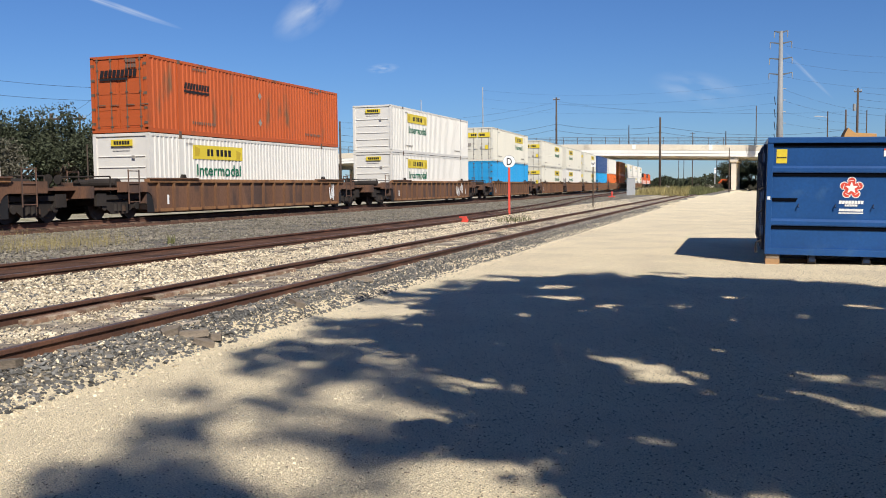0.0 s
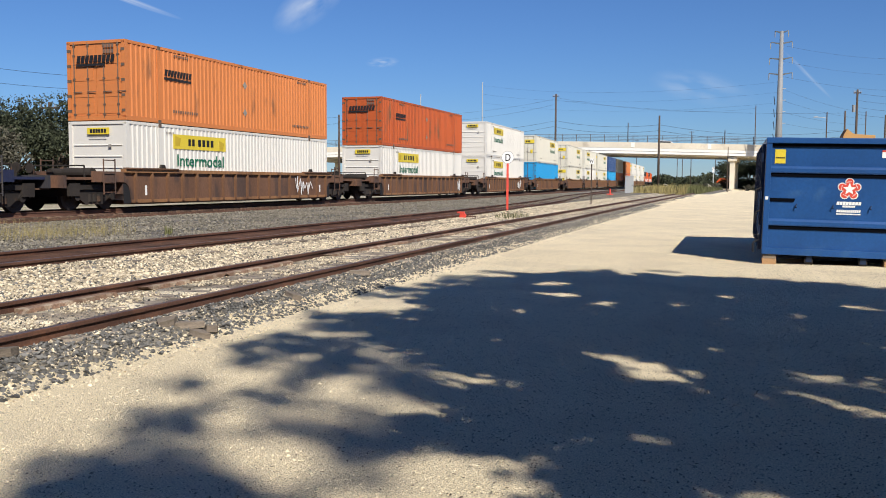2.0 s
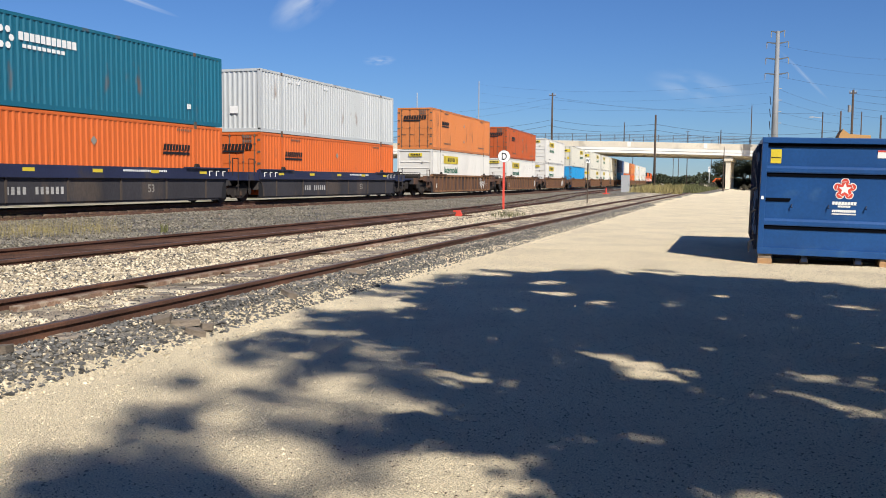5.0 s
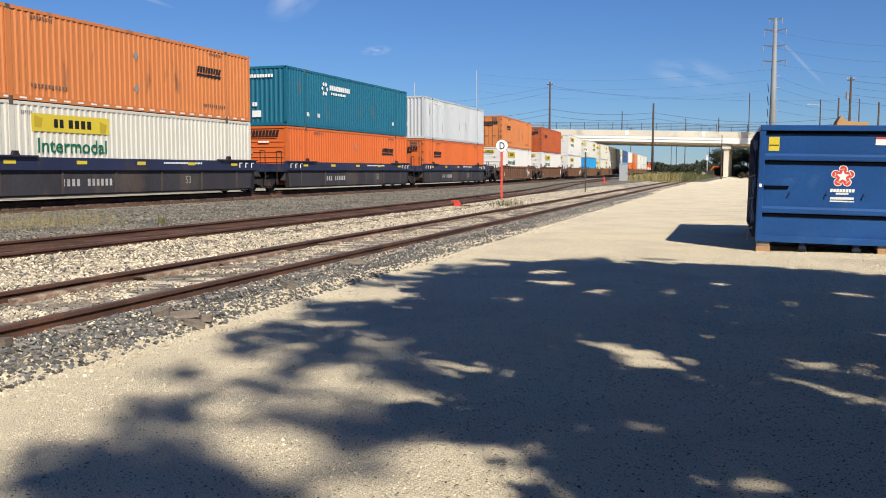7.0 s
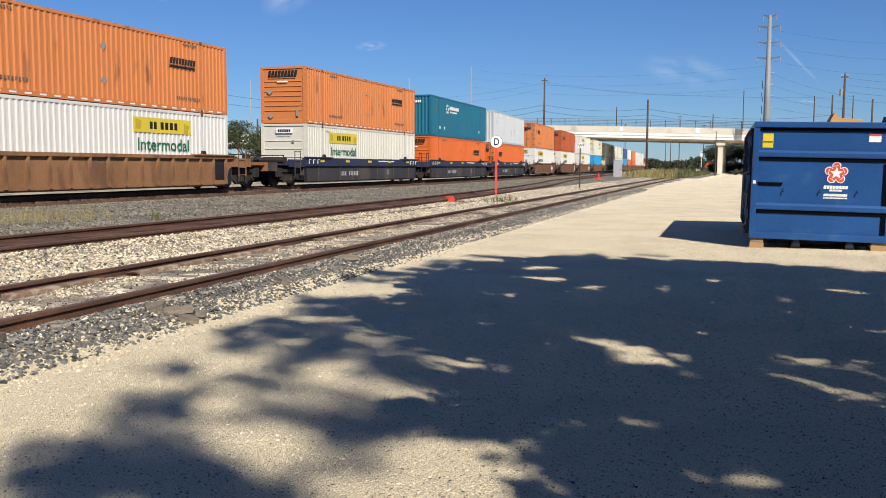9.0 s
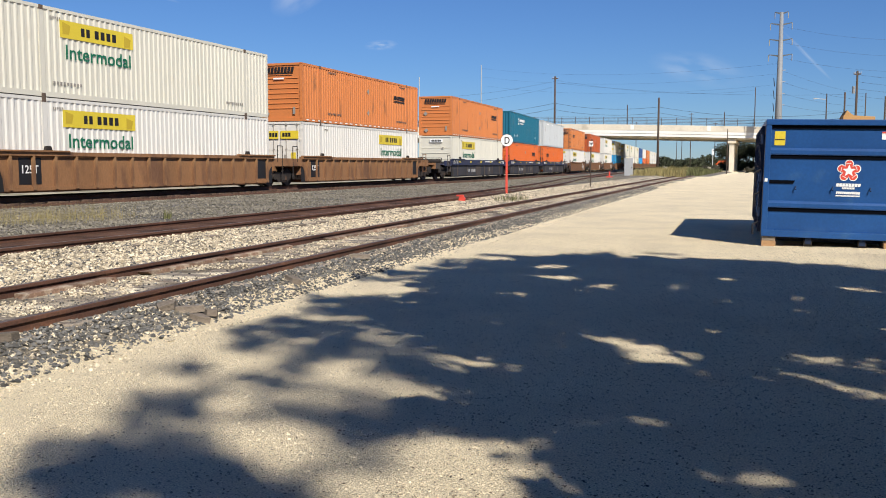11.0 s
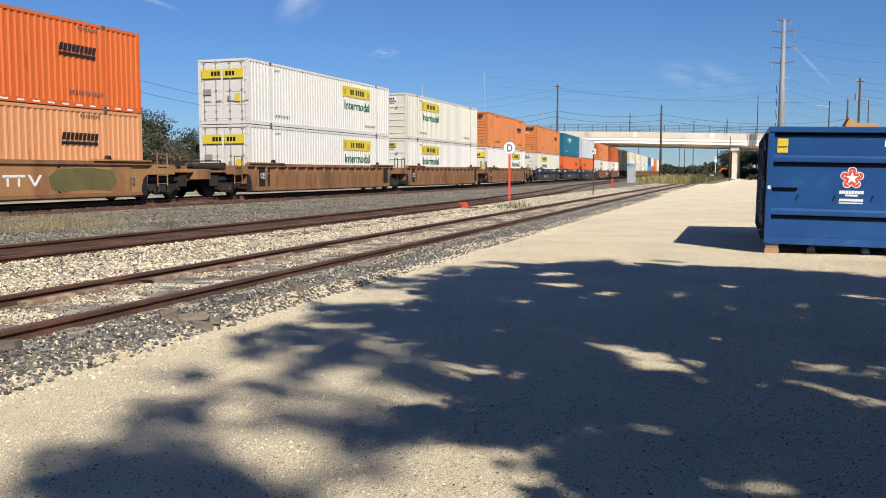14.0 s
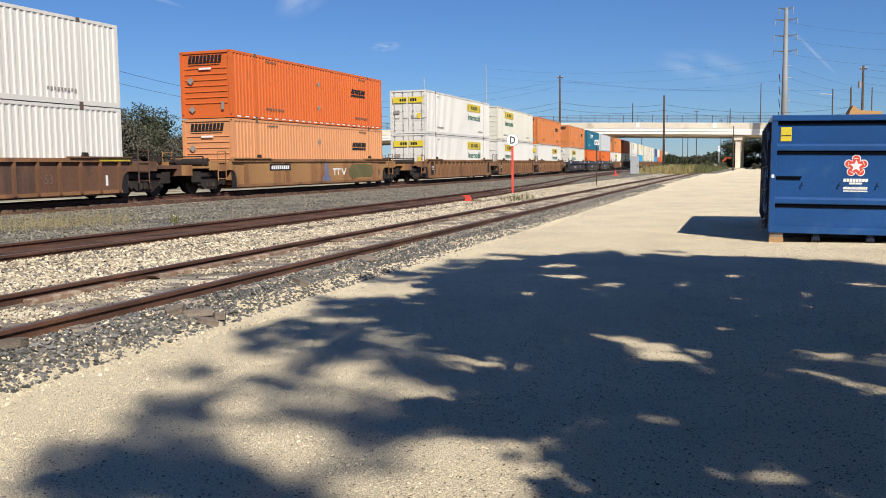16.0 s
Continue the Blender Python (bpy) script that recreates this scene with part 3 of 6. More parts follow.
        if end == "doors":
            on_rear("underline", "underline_rear", plate(1.3, 0.09), "black", -0.85, 1.97)
            on_rear("small_print", "code_bars", lambda bm: bar_row(bm, 0.5, 0.14, 4), "faded", 0.35, 2.62)
            on_rear("small_print", "code_bars", None, "faded", 0.35, 2.42)
        else:
            on_rear("underline", "underline_end", plate(1.6, 0.05), "black", -0.82, 2.35)
            for k in range(24):
                on_side("reflective_dash", "reflective_dash", plate(0.3, 0.055), "sticker", 0.4 + k * 0.65, 0.05)
            on_rear("reflector", "reflector", plate(0.62, 0.08), "sticker", -0.3, 2.09)
            on_rear("placard", "diamond", diamond(0.17), "placard", -0.75, 1.62)
            on_rear("placard", "diamond", None, "placard", -0.7, 0.38)
            on_rear("placard", "placard_tall", plate(0.14, 0.34), "placard", 0.78, 0.35)
        on_side("placard", "diamond", diamond(0.17), "placard", 8.1, 2.03)
        on_side("placard", "diamond", diamond(0.17), "placard", 8.1, 0.82)
        on_side("small_print", "print_orange", lambda bm: bar_row(bm, 1.7, 0.11, 11, 0.4), "faded", 2.8, 0.45)
        on_side("small_print", "print_orange", None, "faded", 12.4, 0.45)
        on_side("small_print", "print_orange_b", lambda bm: bar_row(bm, 1.0, 0.09, 8, 0.4), "faded", 12.9, 2.62)
        on_side("small_print", "print_orange_b", None, "faded", 2.9, 2.62)
    if mark == "ship":
        ob = on_side("emblem", "emblem", lambda bm: [prism(bm, [(0.28 * math.cos(a) + 0.11 * math.cos(b), 0.28 * math.sin(a) + 0.11 * math.sin(b))
                                                               for b in (k * math.tau / 7 for k in range(7))], "z", 0, 0.004) for a in (j * math.tau / 6 for j in range(6))],
                     "sticker", 4.2, 2.1, "white round emblem")
        on_side("name_mark", "name_bars_ship", lambda bm: bar_row(bm, 2.6, 0.26, 11, 0.2), "sticker", 4.75, 2.08, "white bars of a company name")
        on_side("name_mark", "name_bars_ship_b", lambda bm: bar_row(bm, 1.9, 0.12, 9, 0.25), "sticker", 4.9, 1.85)
        on_side("small_print", "print_ship", lambda bm: bar_row(bm, 0.3, 0.2, 2), "sticker", 3.3, 0.55)
        on_side("small_print", "print_ship", None, "sticker", 2.1, 0.55)
        on_side("small_print", "print_ship", None, "sticker", 13.6, 0.6)
        on_rear("name_mark", "name_bars_ship_r", lambda bm: bar_row(bm, 1.4, 0.16, 9), "sticker", -0.8, 2.35)
        on_rear("small_print", "print_ship", None, "sticker", -0.6, 0.95)
        on_rear("placard", "placard_white", plate(0.5, 0.32), "sticker", -0.6, 0.42)
    if color == "grey":
        on_rear("placard", "placard_cream", plate(0.42, 0.34), "sticker", -0.3, 0.85)
        for y in (2.6, 3.4, 6.5):
            on_side("small_print", "print_grey", lambda bm: bar_row(bm, 0.5, 0.12, 4), "sticker", y, 2.5)
    return c

# ---- train: well cars ----


def wheelset(bm, r):
    rod(bm, (-0.9, 0, 0), (0.9, 0, 0), 0.08, seg=8)
    for s in (-1, 1):
        rod(bm, (s * 0.69, 0, 0), (s * 0.80, 0, 0), r, seg=20)
        rod(bm, (s * 0.665, 0, 0), (s * 0.69, 0, 0), r + 0.028, seg=20)
        rod(bm, (s * 0.80, 0, 0), (s * 0.815, 0, 0), r * 0.72, r * 0.66, seg=16)


def side_frame(bm):
    x0, x1 = 0.93, 1.07
    prism(bm, [(-1.12, 0.40), (-1.12, 0.62), (-0.62, 0.70), (0.62, 0.70), (1.12, 0.62), (1.12, 0.40), (0.72, 0.40), (0.42, 0.20), (-0.42, 0.20), (-0.72, 0.40)], "x", x0, x1)
    for y in (-0.89, 0.89):
        rod(bm, (x1, y, 0.46), (x1 + 0.07, y, 0.46), 0.13, seg=12)
    for y in (-0.22, 0, 0.22):
        rod(bm, (x1 - 0.02, y, 0.30), (x1 - 0.02, y, 0.56), 0.09, seg=10)


def bogie(car, y):
    b = part("bogie", cached("bolster", lambda bm: box(bm, -1.0, 1.0, -0.22, 0.22, 0.32, 0.66), "truck"), "truck", car, "black rail bogie")
    b.location = (0, y, 0)
    for s in (-0.89, 0.89):
        w = part("wheelset", cached("wheelset", lambda bm: wheelset(bm, 0.44), "wheel"), "wheel", b)
        w.location = (0, s, 0.45)
    for s in (1, -1):
        f = part("side_frame", cached("side_frame", side_frame, "truck"), "truck", b)
        f.matrix_basis = Matrix.Rotation(0 if s > 0 else math.pi, 4, "Z")
    return b


HALF = CL / 2
WELL_TOP, WELL_LOW, WELL_X = 1.46, 0.24, 1.36


def well_car(kind, rear_gap, front_gap, where):
    """A well wagon with its origin on the rails at its middle. The gaps are its reach past the containers; a long gap has a bogie of its own."""
    color, top = {"brown": ("car_brown", "car_brown"), "tan": ("car_tan", "car_tan"), "yellow": ("car_yellow", "car_yellow"), "blue": ("car_black", "car_blue")}[kind]
    label = {"brown": f"rust-brown ribbed steel well wagon {where}", "tan": f"faded tan-brown ribbed well wagon {where}", "yellow": "faded yellow-brown smooth-sided well wagon with graffiti under orange containers",
             "blue": f"dark blue and black well wagon {where}"}[kind]
    car = thing("well_wagon", f"{label}", "rail wagon", group="wagons of the train")
    y0, y1 = -HALF - 0.25, HALF + 0.25

    def add(name, key, make, material, m=None, lab="", parent=None):
        ob = part(name, cached(key, make, material), material, parent or car, lab)
        if m is not None:
            ob.matrix_basis = m
        return ob

    def sheet(bm):
        low = WELL_LOW
        arch = [(0.0, 0.98), (0.16, 0.93), (0.3, 0.8), (0.38, 0.6), (0.42, low)]
        prism(bm, [(y0 + a, z) for a, z in arch] + [(y1 - a, z) for a, z in arch[::-1]] + [(y1, WELL_TOP - 0.1), (y0, WELL_TOP - 0.1)], "x", WELL_X - 0.05, WELL_X - 0.02)

    def chord(bm):
        box(bm, WELL_X - 0.14, WELL_X + 0.09, y0, y1, WELL_TOP - 0.13, WELL_TOP)
        box(bm, WELL_X - 0.10, WELL_X + 0.03, y0 + 0.43, y1 - 0.43, WELL_LOW - 0.02, WELL_LOW + 0.10)

    def chord_blue(bm):
        box(bm, WELL_X - 0.14, WELL_X + 0.05, y0, y1, WELL_TOP - 0.30, WELL_TOP)
        box(bm, WELL_X - 0.02, WELL_X + 0.09, y0, y1, WELL_TOP - 0.42, WELL_TOP - 0.30)

    def rib(bm):
        prism(bm, [(-0.05, WELL_LOW + 0.02), (0.05, WELL_LOW + 0.02), (0.05, WELL_TOP - 0.12), (-0.05, WELL_TOP - 0.12)], "x", WELL_X - 0.04, WELL_X + 0.08)

    flip = Matrix.Rotation(math.pi, 4, "Z")
    for turn in (Matrix.Identity(4), flip):
        add("side_sheet", "side_sheet", sheet, color, turn)
        if kind == "blue":
            add("top_chord", "top_chord_blue", chord_blue, top, turn)
        else:
            add("top_chord", "top_chord", chord, "car_tan", turn)
        if kind in ("brown", "tan"):
            n = 17
            for k in range(n):
                # ribs are lighter than the side sheets
                add("rib", "rib", rib, "car_tan" if kind == "brown" else "car_rib", turn @ Matrix.Translation((0, y0 + 0.6 + (y1 - y0 - 1.2) * k / (n - 1), 0)))
        elif kind == "blue":
            for k in range(6):
                add("rib", "rib_low", lambda bm: box(bm, WELL_X - 0.04, WELL_X + 0.02, -0.04, 0.04, WELL_LOW, WELL_TOP - 0.42), color,
                    turn @ Matrix.Translation((0, y0 + 1.6 + (y1 - y0 - 3.2) * k / 5, 0)))
        else:
            for k in range(4):
                add("panel", "panel_seam", lambda bm: box(bm, WELL_X - 0.03, WELL_X + 0.02, 0.03, 3.6, WELL_LOW + 0.1, WELL_TOP - 0.14), color, turn @ Matrix.Translation((0, -7.4 + k * 3.7, 0)))
    for s in (-1, 1):
        for e in (y0 + 0.02, y1 - 0.62):
            # thin dark sheet between container and side sheet, behind the arch cutout
            add("arch_liner", "arch_liner", lambda bm: box(bm, 0, 0.006, 0, 0.6, 0.2, 1.1), "dark", Matrix.Translation((s * 1.302 - (0.006 if s < 0 else 0), e, 0)))
    add("well_floor", "well_floor", lambda bm: box(bm, -1.3, 1.3, -HALF + 0.3, HALF - 0.3, 0.16, 0.28), color)
    for s in (-1, 1):
        add("bulkhead", "bulkhead", lambda bm: box(bm, -1.3, 1.3, -0.06, 0.06, 0.55, WELL_TOP - 0.15), color, Matrix.Translation((0, s * (HALF + 0.2), 0)))
        for x in (-1.42, 1.32):
            add("container_guide", "container_guide", lambda bm: prism(bm, [(-0.22, 0), (0.22, 0), (0.14, 0.08), (0.09, 0.2), (-0.09, 0.2), (-0.14, 0.08)], "x", 0, 0.1),
                "truck", Matrix.Translation((x, s * (HALF - 2.0), WELL_TOP - 0.01)), "dark container guide")
            add("walkway_plate", "walkway_plate", lambda bm: box(bm, 0, 0.2, -1.55, 1.55, 0, 0.05), top, Matrix.Translation((x - (0.1 if x < 0 else 0), s * (HALF - 1.3), WELL_TOP)))
    for s, gap in ((-1, rear_gap), (1, front_gap)):
        t = Matrix.Identity(4) if s > 0 else flip
        long_end = gap > 2.5
        e = HALF + 0.25
        reach = HALF + gap
        add("draft_sill", ("draft_sill", long_end), lambda bm, e=e, reach=reach: box(bm, -0.36, 0.36, e, reach - 0.3, 0.72, 1.06), color, t)

        def deck(bm, e=e, reach=reach, long_end=long_end):
            r = reach - 0.35
            box(bm, -1.3, 1.3, e, r, 1.06, 1.15)
            for x in (-1.36, 1.26):
                prism(bm, [(e, 0.98), (e + 1.6, 0.98), (e + 1.6, 1.36), (e, 1.36)], "x", x, x + 0.1)
        add("end_platform", ("end_platform", long_end), deck, top if kind == "blue" else color, t)

        def rail_hoop(bm, e=e, reach=reach):
            for y in (e + 0.5, e + 1.1):
                rod(bm, (0, y, 0.55), (0, y, 1.8), 0.026, seg=6)
            for z in (0.62, 0.95, 1.28, 1.75):
                rod(bm, (0, e + 0.5, z), (0, e + 1.1, z), 0.02, seg=6)
        if long_end:
            for x in (-1.38, 1.38):
                add("ladder", "ladder", rail_hoop, color, t @ Matrix.Translation((x, 0, 0)))
            add("brake_cylinder", "brake_cylinder", lambda bm, e=e: rod(bm, (-0.75, e + 0.9, 1.32), (0.5, e + 0.9, 1.32), 0.17, seg=12), "truck", t)
            add("air_reservoir", "air_reservoir", lambda bm, e=e: rod(bm, (0.62, e + 0.35, 1.30), (0.62, e + 1.5, 1.30), 0.16, seg=12), "truck", t)
            add("pipework", "pipework", lambda bm, e=e: [rod(bm, (1.1, e + 1.75, 0.9), (1.1, e + 1.75, 1.55), 0.03, seg=6), rod(bm, (1.1, e + 1.75, 1.55), (-1.1, e + 1.75, 1.55), 0.03, seg=6),
                                                          rod(bm, (-1.1, e + 1.75, 1.55), (-1.1, e + 1.75, 0.9), 0.03, seg=6)], "truck", t)
            add("brake_rigging", "brake_rigging", lambda bm, e=e: [box(bm, -1.15, 1.15, e + 0.2, e + 2.5, 0.72, 0.9), box(bm, -1.2, 1.2, e + 2.1, e + 2.6, 0.5, 0.95)], "truck", t)
            add("end_sill", "end_sill", lambda bm, r=reach: box(bm, -1.4, 1.4, r - 0.45, r - 0.32, 0.78, 1.2), color, t)
            add("brake_stand", "brake_stand", lambda bm, r=reach: [box(bm, 0.40, 0.50, r - 0.9, r - 0.8, 1.15, 1.5), rod(bm, (0.45, r - 0.8, 1.45), (0.45, r - 0.76, 1.45), 0.17, seg=16)], "truck", t)
            add("coupler", "coupler", lambda bm, r=reach: [box(bm, -0.13, 0.13, r - 0.4, r + 0.02, 0.72, 0.98), box(bm, -0.22, 0.22, r - 0.12, r + 0.0, 0.66, 1.02)], "truck", t)
            add("air_hose", "air_hose", lambda bm, r=reach: [rod(bm, (0.35, r - 0.35, 0.8), (0.3, r - 0.1, 0.42), 0.03, seg=6), rod(bm, (0.3, r - 0.1, 0.42), (0.15, r, 0.5), 0.03, seg=6)], "dark", t)
            bogie(car, s * (HALF + 1.5))
        else:
            for x in (-1.36, 1.36):
                add("grab_rail", "grab_rail", lambda bm, e=e: [rod(bm, (0, e + 0.9, 0.5), (0, e + 0.9, 1.95), 0.024, seg=6), rod(bm, (0, e + 0.45, 1.95), (0, e + 0.9, 1.95), 0.024, seg=6),
                                                              rod(bm, (0, e + 0.45, 1.2), (0, e + 0.45, 1.95), 0.024, seg=6)], "truck", t @ Matrix.Translation((x, 0, 0)))
            if s < 0:
                bogie(car, -(HALF + gap))
    if kind == "blue":
        for k in range(5):
            add("reflector", "yellow_reflector", plate(0.5, 0.12, 0.006), "yellow", Matrix.Translation((WELL_X + 0.052, -6.6 + k * 3.2, WELL_TOP - 0.22)) @ SIDE)
        on = WELL_X - 0.018
        decal("number_mark", "number_bars_a", lambda bm: bar_row(bm, 0.95, 0.24, 4, 0.45), "chalk", car, Matrix.Translation((on, -4.1, 0.5)) @ SIDE, "white bars of a wagon number")
        decal("number_mark", "number_bars_b", lambda bm: bar_row(bm, 1.35, 0.24, 6, 0.45), "chalk", car, Matrix.Translation((on, -2.85, 0.5)) @ SIDE, "white bars of a wagon number")
        letters("lettering", "53", 0.42, "placard", car, Matrix.Translation((on, 2.9, 0.52)) @ SIDE)
        decal("small_print", "small_print_car", lambda bm: bar_row(bm, 2.6, 0.07, 24, 0.3), "sticker", car, Matrix.Translation((WELL_X + 0.052, 1.4, WELL_TOP - 0.17)) @ SIDE)
        for y in (-HALF + 0.1, HALF - 0.6):
            for k in range(3):
                add("handhold", "handhold", lambda bm: [rod(bm, (0, 0, 0), (0, 0, 0.22), 0.02, seg=5), rod(bm, (0, 0, 0.22), (0, 0.2, 0.22), 0.02, seg=5)], "sticker",
                    Matrix.Translation((WELL_X + 0.08, y + k * 0.5 - (0 if y < 0 else 0.6), WELL_TOP - 0.32)))
    if kind == "tan":
        on = WELL_X - 0.016
        add("stencil_panel", "stencil_panel", plate(0.95, 0.85, 0.004), "black", Matrix.Translation((on, HALF - 1.35, 0.42)) @ SIDE, "black stencil panel")
        add("stencil_panel", "stencil_panel", None, "black", Matrix.Translation((on, -HALF + 0.75, 0.42)) @ SIDE, "black stencil panel")
        letters("lettering", "125T", 0.36, "sticker", car, Matrix.Translation((on + 0.007, -HALF + 0.82, 0.78)) @ SIDE)
    if kind == "yellow":
        on = WELL_X + 0.022
        add("number_panel", "number_panel", plate(1.95, 0.3, 0.004), "black", Matrix.Translation((on, -5.2, 0.92)) @ SIDE, "black panel of a wagon number")
        decal("number_mark", "number_bars_y", lambda bm: bar_row(bm, 1.7, 0.17, 9), "sticker", car, Matrix.Translation((on + 0.006, -5.08, 0.98)) @ SIDE)
        letters("lettering", "53", 0.36, "faded", car, Matrix.Translation((on, HALF - 0.9, 0.62)) @ SIDE)
        decal("graffiti", "graffiti_patch", lambda bm: prism(bm, [(0, 0.1), (0.4, 0), (1.6, 0.05), (2.9, 0.0), (3.2, 0.3), (3.0, 0.72), (1.8, 0.8), (0.3, 0.74), (-0.1, 0.5)], "z", 0, 0.004),
              "graffiti_olive", car, Matrix.Translation((on, 3.3, 0.42)) @ SIDE, "dull olive painted-over patch")
        decal("graffiti", "graffiti_figure", lambda bm: [prism(bm, [(0.0, 0), (0.9, 0), (0.85, 0.2), (0.65, 0.35), (0.7, 0.6), (0.55, 0.95), (0.3, 0.95), (0.2, 0.6), (0.28, 0.35), (0.05, 0.2)], "z", 0, 0.004)],
              "graffiti_blue", car, Matrix.Translation((on, 0.1, 0.34)) @ SIDE, "blue-grey spray-painted shape")
        decal("graffiti", "graffiti_tag", lambda bm: [box(bm, 0, 0.9, 0.28, 0.36, 0, 0.004), box(bm, 0.15, 0.24, 0, 0.3, 0, 0.004), box(bm, 0.6, 0.69, 0, 0.3, 0, 0.004),
                                                      prism(bm, [(1.0, 0.36), (1.12, 0.36), (1.3, 0.1), (1.5, 0.36), (1.62, 0.36), (1.34, 0.0), (1.26, 0.0)], "z", 0, 0.004)],
              "sticker", car, Matrix.Translation((on, 1.3, 0.62)) @ SIDE, "white spray-painted scrawl")
    if kind == "brown":
        add("stencil_panel", "stencil_small", plate(0.12, 0.36, 0.004), "sticker", Matrix.Translation((WELL_X - 0.016, -HALF + 0.95, 0.5)) @ SIDE)
        add("stencil_panel", "stencil_small", None, "sticker", Matrix.Translation((WELL_X - 0.016, HALF - 1.0, 0.5)) @ SIDE)
    return car


def graffiti(car, y, w, h, seed, material="sticker", z=0.45):
    """A wild scrawl of strokes on a wagon's side."""
    rng = random.Random(seed)
    bm = bmesh.new()
    x, p = 0.0, None
    n = 16
    for k in range(n):
        q = (w * k / n + rng.uniform(-0.1, 0.1), h * (0.1 if k % 2 else 0.9) + rng.uniform(-0.25, 0.25) * h)
        if p:
            d = Vector((q[0] - p[0], q[1] - p[1])).normalized() * 0.022
            prism(bm, [(p[0] - d.y, p[1] + d.x), (p[0] + d.y, p[1] - d.x), (q[0] + d.y, q[1] - d.x), (q[0] - d.y, q[1] + d.x)], "z", 0.0, 0.002 + 0.0004 * k)
        p = q
    ob = part("graffiti", bm, material, car, "pale spray-painted scrawl")
    ob.matrix_basis = Matrix.Translation((WELL_X + 0.083, y, z)) @ SIDE


M["graffiti_olive"] = mat("olive_spray_paint", (0.13, 0.115, 0.045), 0.8, vary=0.2, bump=0)
M["graffiti_blue"] = mat("blue_grey_spray_paint", (0.16, 0.17, 0.26), 0.8, vary=0.2, bump=0)

# ---- the train's order, from its head to its tail ----
# place of the rear end at 0 s, wagon kind, gaps, upper and lower container (colour, end, mark, spot)
SPEED = 11.05
W_R, C_R, W_F, C_F = ("white", "ribs", "hunt", "rear"), ("cream", "ribs", "hunt", "rear"), ("white", "doors", "hunt", "front"), ("cream", "doors", "hunt", "front")
O_F = ("orange", "ribs", "bars", "front")
LG, SG = 3.65, 1.62
TRAIN = [
    (265.3, "brown", SG, LG, W_F, W_F),
    (245.8, "brown", SG, SG, W_F, W_F),
    (226.3, "brown", LG, SG, W_F, W_F),
    (202.8, "brown", LG, LG, ("orange", "doors", "bars", "rear"), ("bright", "doors", "bars", "rear")),
    (179.3, "brown", SG, LG, ("white", "plain", "none", "rear"), ("bright", "ribs", "bars", "front")),
    (159.8, "brown", SG, SG, ("navy", "plain", "none", "rear"), ("skyblue", "plain", "none", "rear")),
    (140.3, "brown", SG, SG, C_F, C_F),
    (120.8, "brown", SG, SG, C_R, W_R),
    (101.2, "brown", LG, SG, C_F, C_F),
    (76.4, "brown", LG, LG, C_F, ("skyblue", "doors", "none", "rear")),
    (52.6, "brown", LG, LG, W_R, W_R),
    (29.07, "brown", LG, LG, ("red", "doors", "bars", "rear"), W_R),
    (5.75, "brown", LG, LG, ("orange", "doors", "bars", "rear"), W_R),
    (-17.65, "blue", SG, LG, ("grey", "plain", "none", "rear"), ("bright", "doors", "bars", "rear")),
    (-37.0, "blue", SG, SG, ("teal", "plain", "ship", "rear"), ("bright", "ribs", "bars", "front")),
    (-56.55, "blue", LG, SG, O_F, C_R),
    (-80.1, "tan", SG, LG, O_F, W_F),
    (-99.6, "tan", SG, SG, C_R, W_R),
    (-118.6, "tan", LG, SG, W_F, W_F),
    (-142.2, "yellow", LG, LG, ("bright", "ribs", "bars", "front"), ("peach", "ribs", "bars", "front")),
    (-165.6, "brown", LG, LG, W_R, W_R),
]
moving = []


def make_train():
    for at, kind, g0, g1, upper, lower in TRAIN:
        s = at + HALF
        car = well_car(kind, g0, g1, f"under a {NAMES[upper[0]]} container")
        moving.append((car, s, 0.0))
        low = container(*lower, f"under a {NAMES[upper[0]]} one")
        moving.append((low, s, 0.315))
        up = container(*upper, f"on a {NAMES[lower[0]]} one")
        moving.append((up, s, 0.315 + CH + 0.035))
        if at == -165.6:
            letters("lettering", "53", 0.42, "faded", car, Matrix.Translation((WELL_X - 0.014, HALF - 3.9, 0.62)) @ SIDE)
            decal("yellow_edge", "yellow_edge", plate(1.6, 0.09, 0.006), "yellow", car, Matrix.Translation((WELL_X + 0.092, HALF - 1.4, WELL_TOP - 0.11)) @ SIDE, "yellow painted edge")
        if at in (29.07, 5.75, 52.6):
            graffiti(car, 4.3 if at != 29.07 else 6.6, 1.9 if at != 29.07 else 0.6, 0.75, int(at))


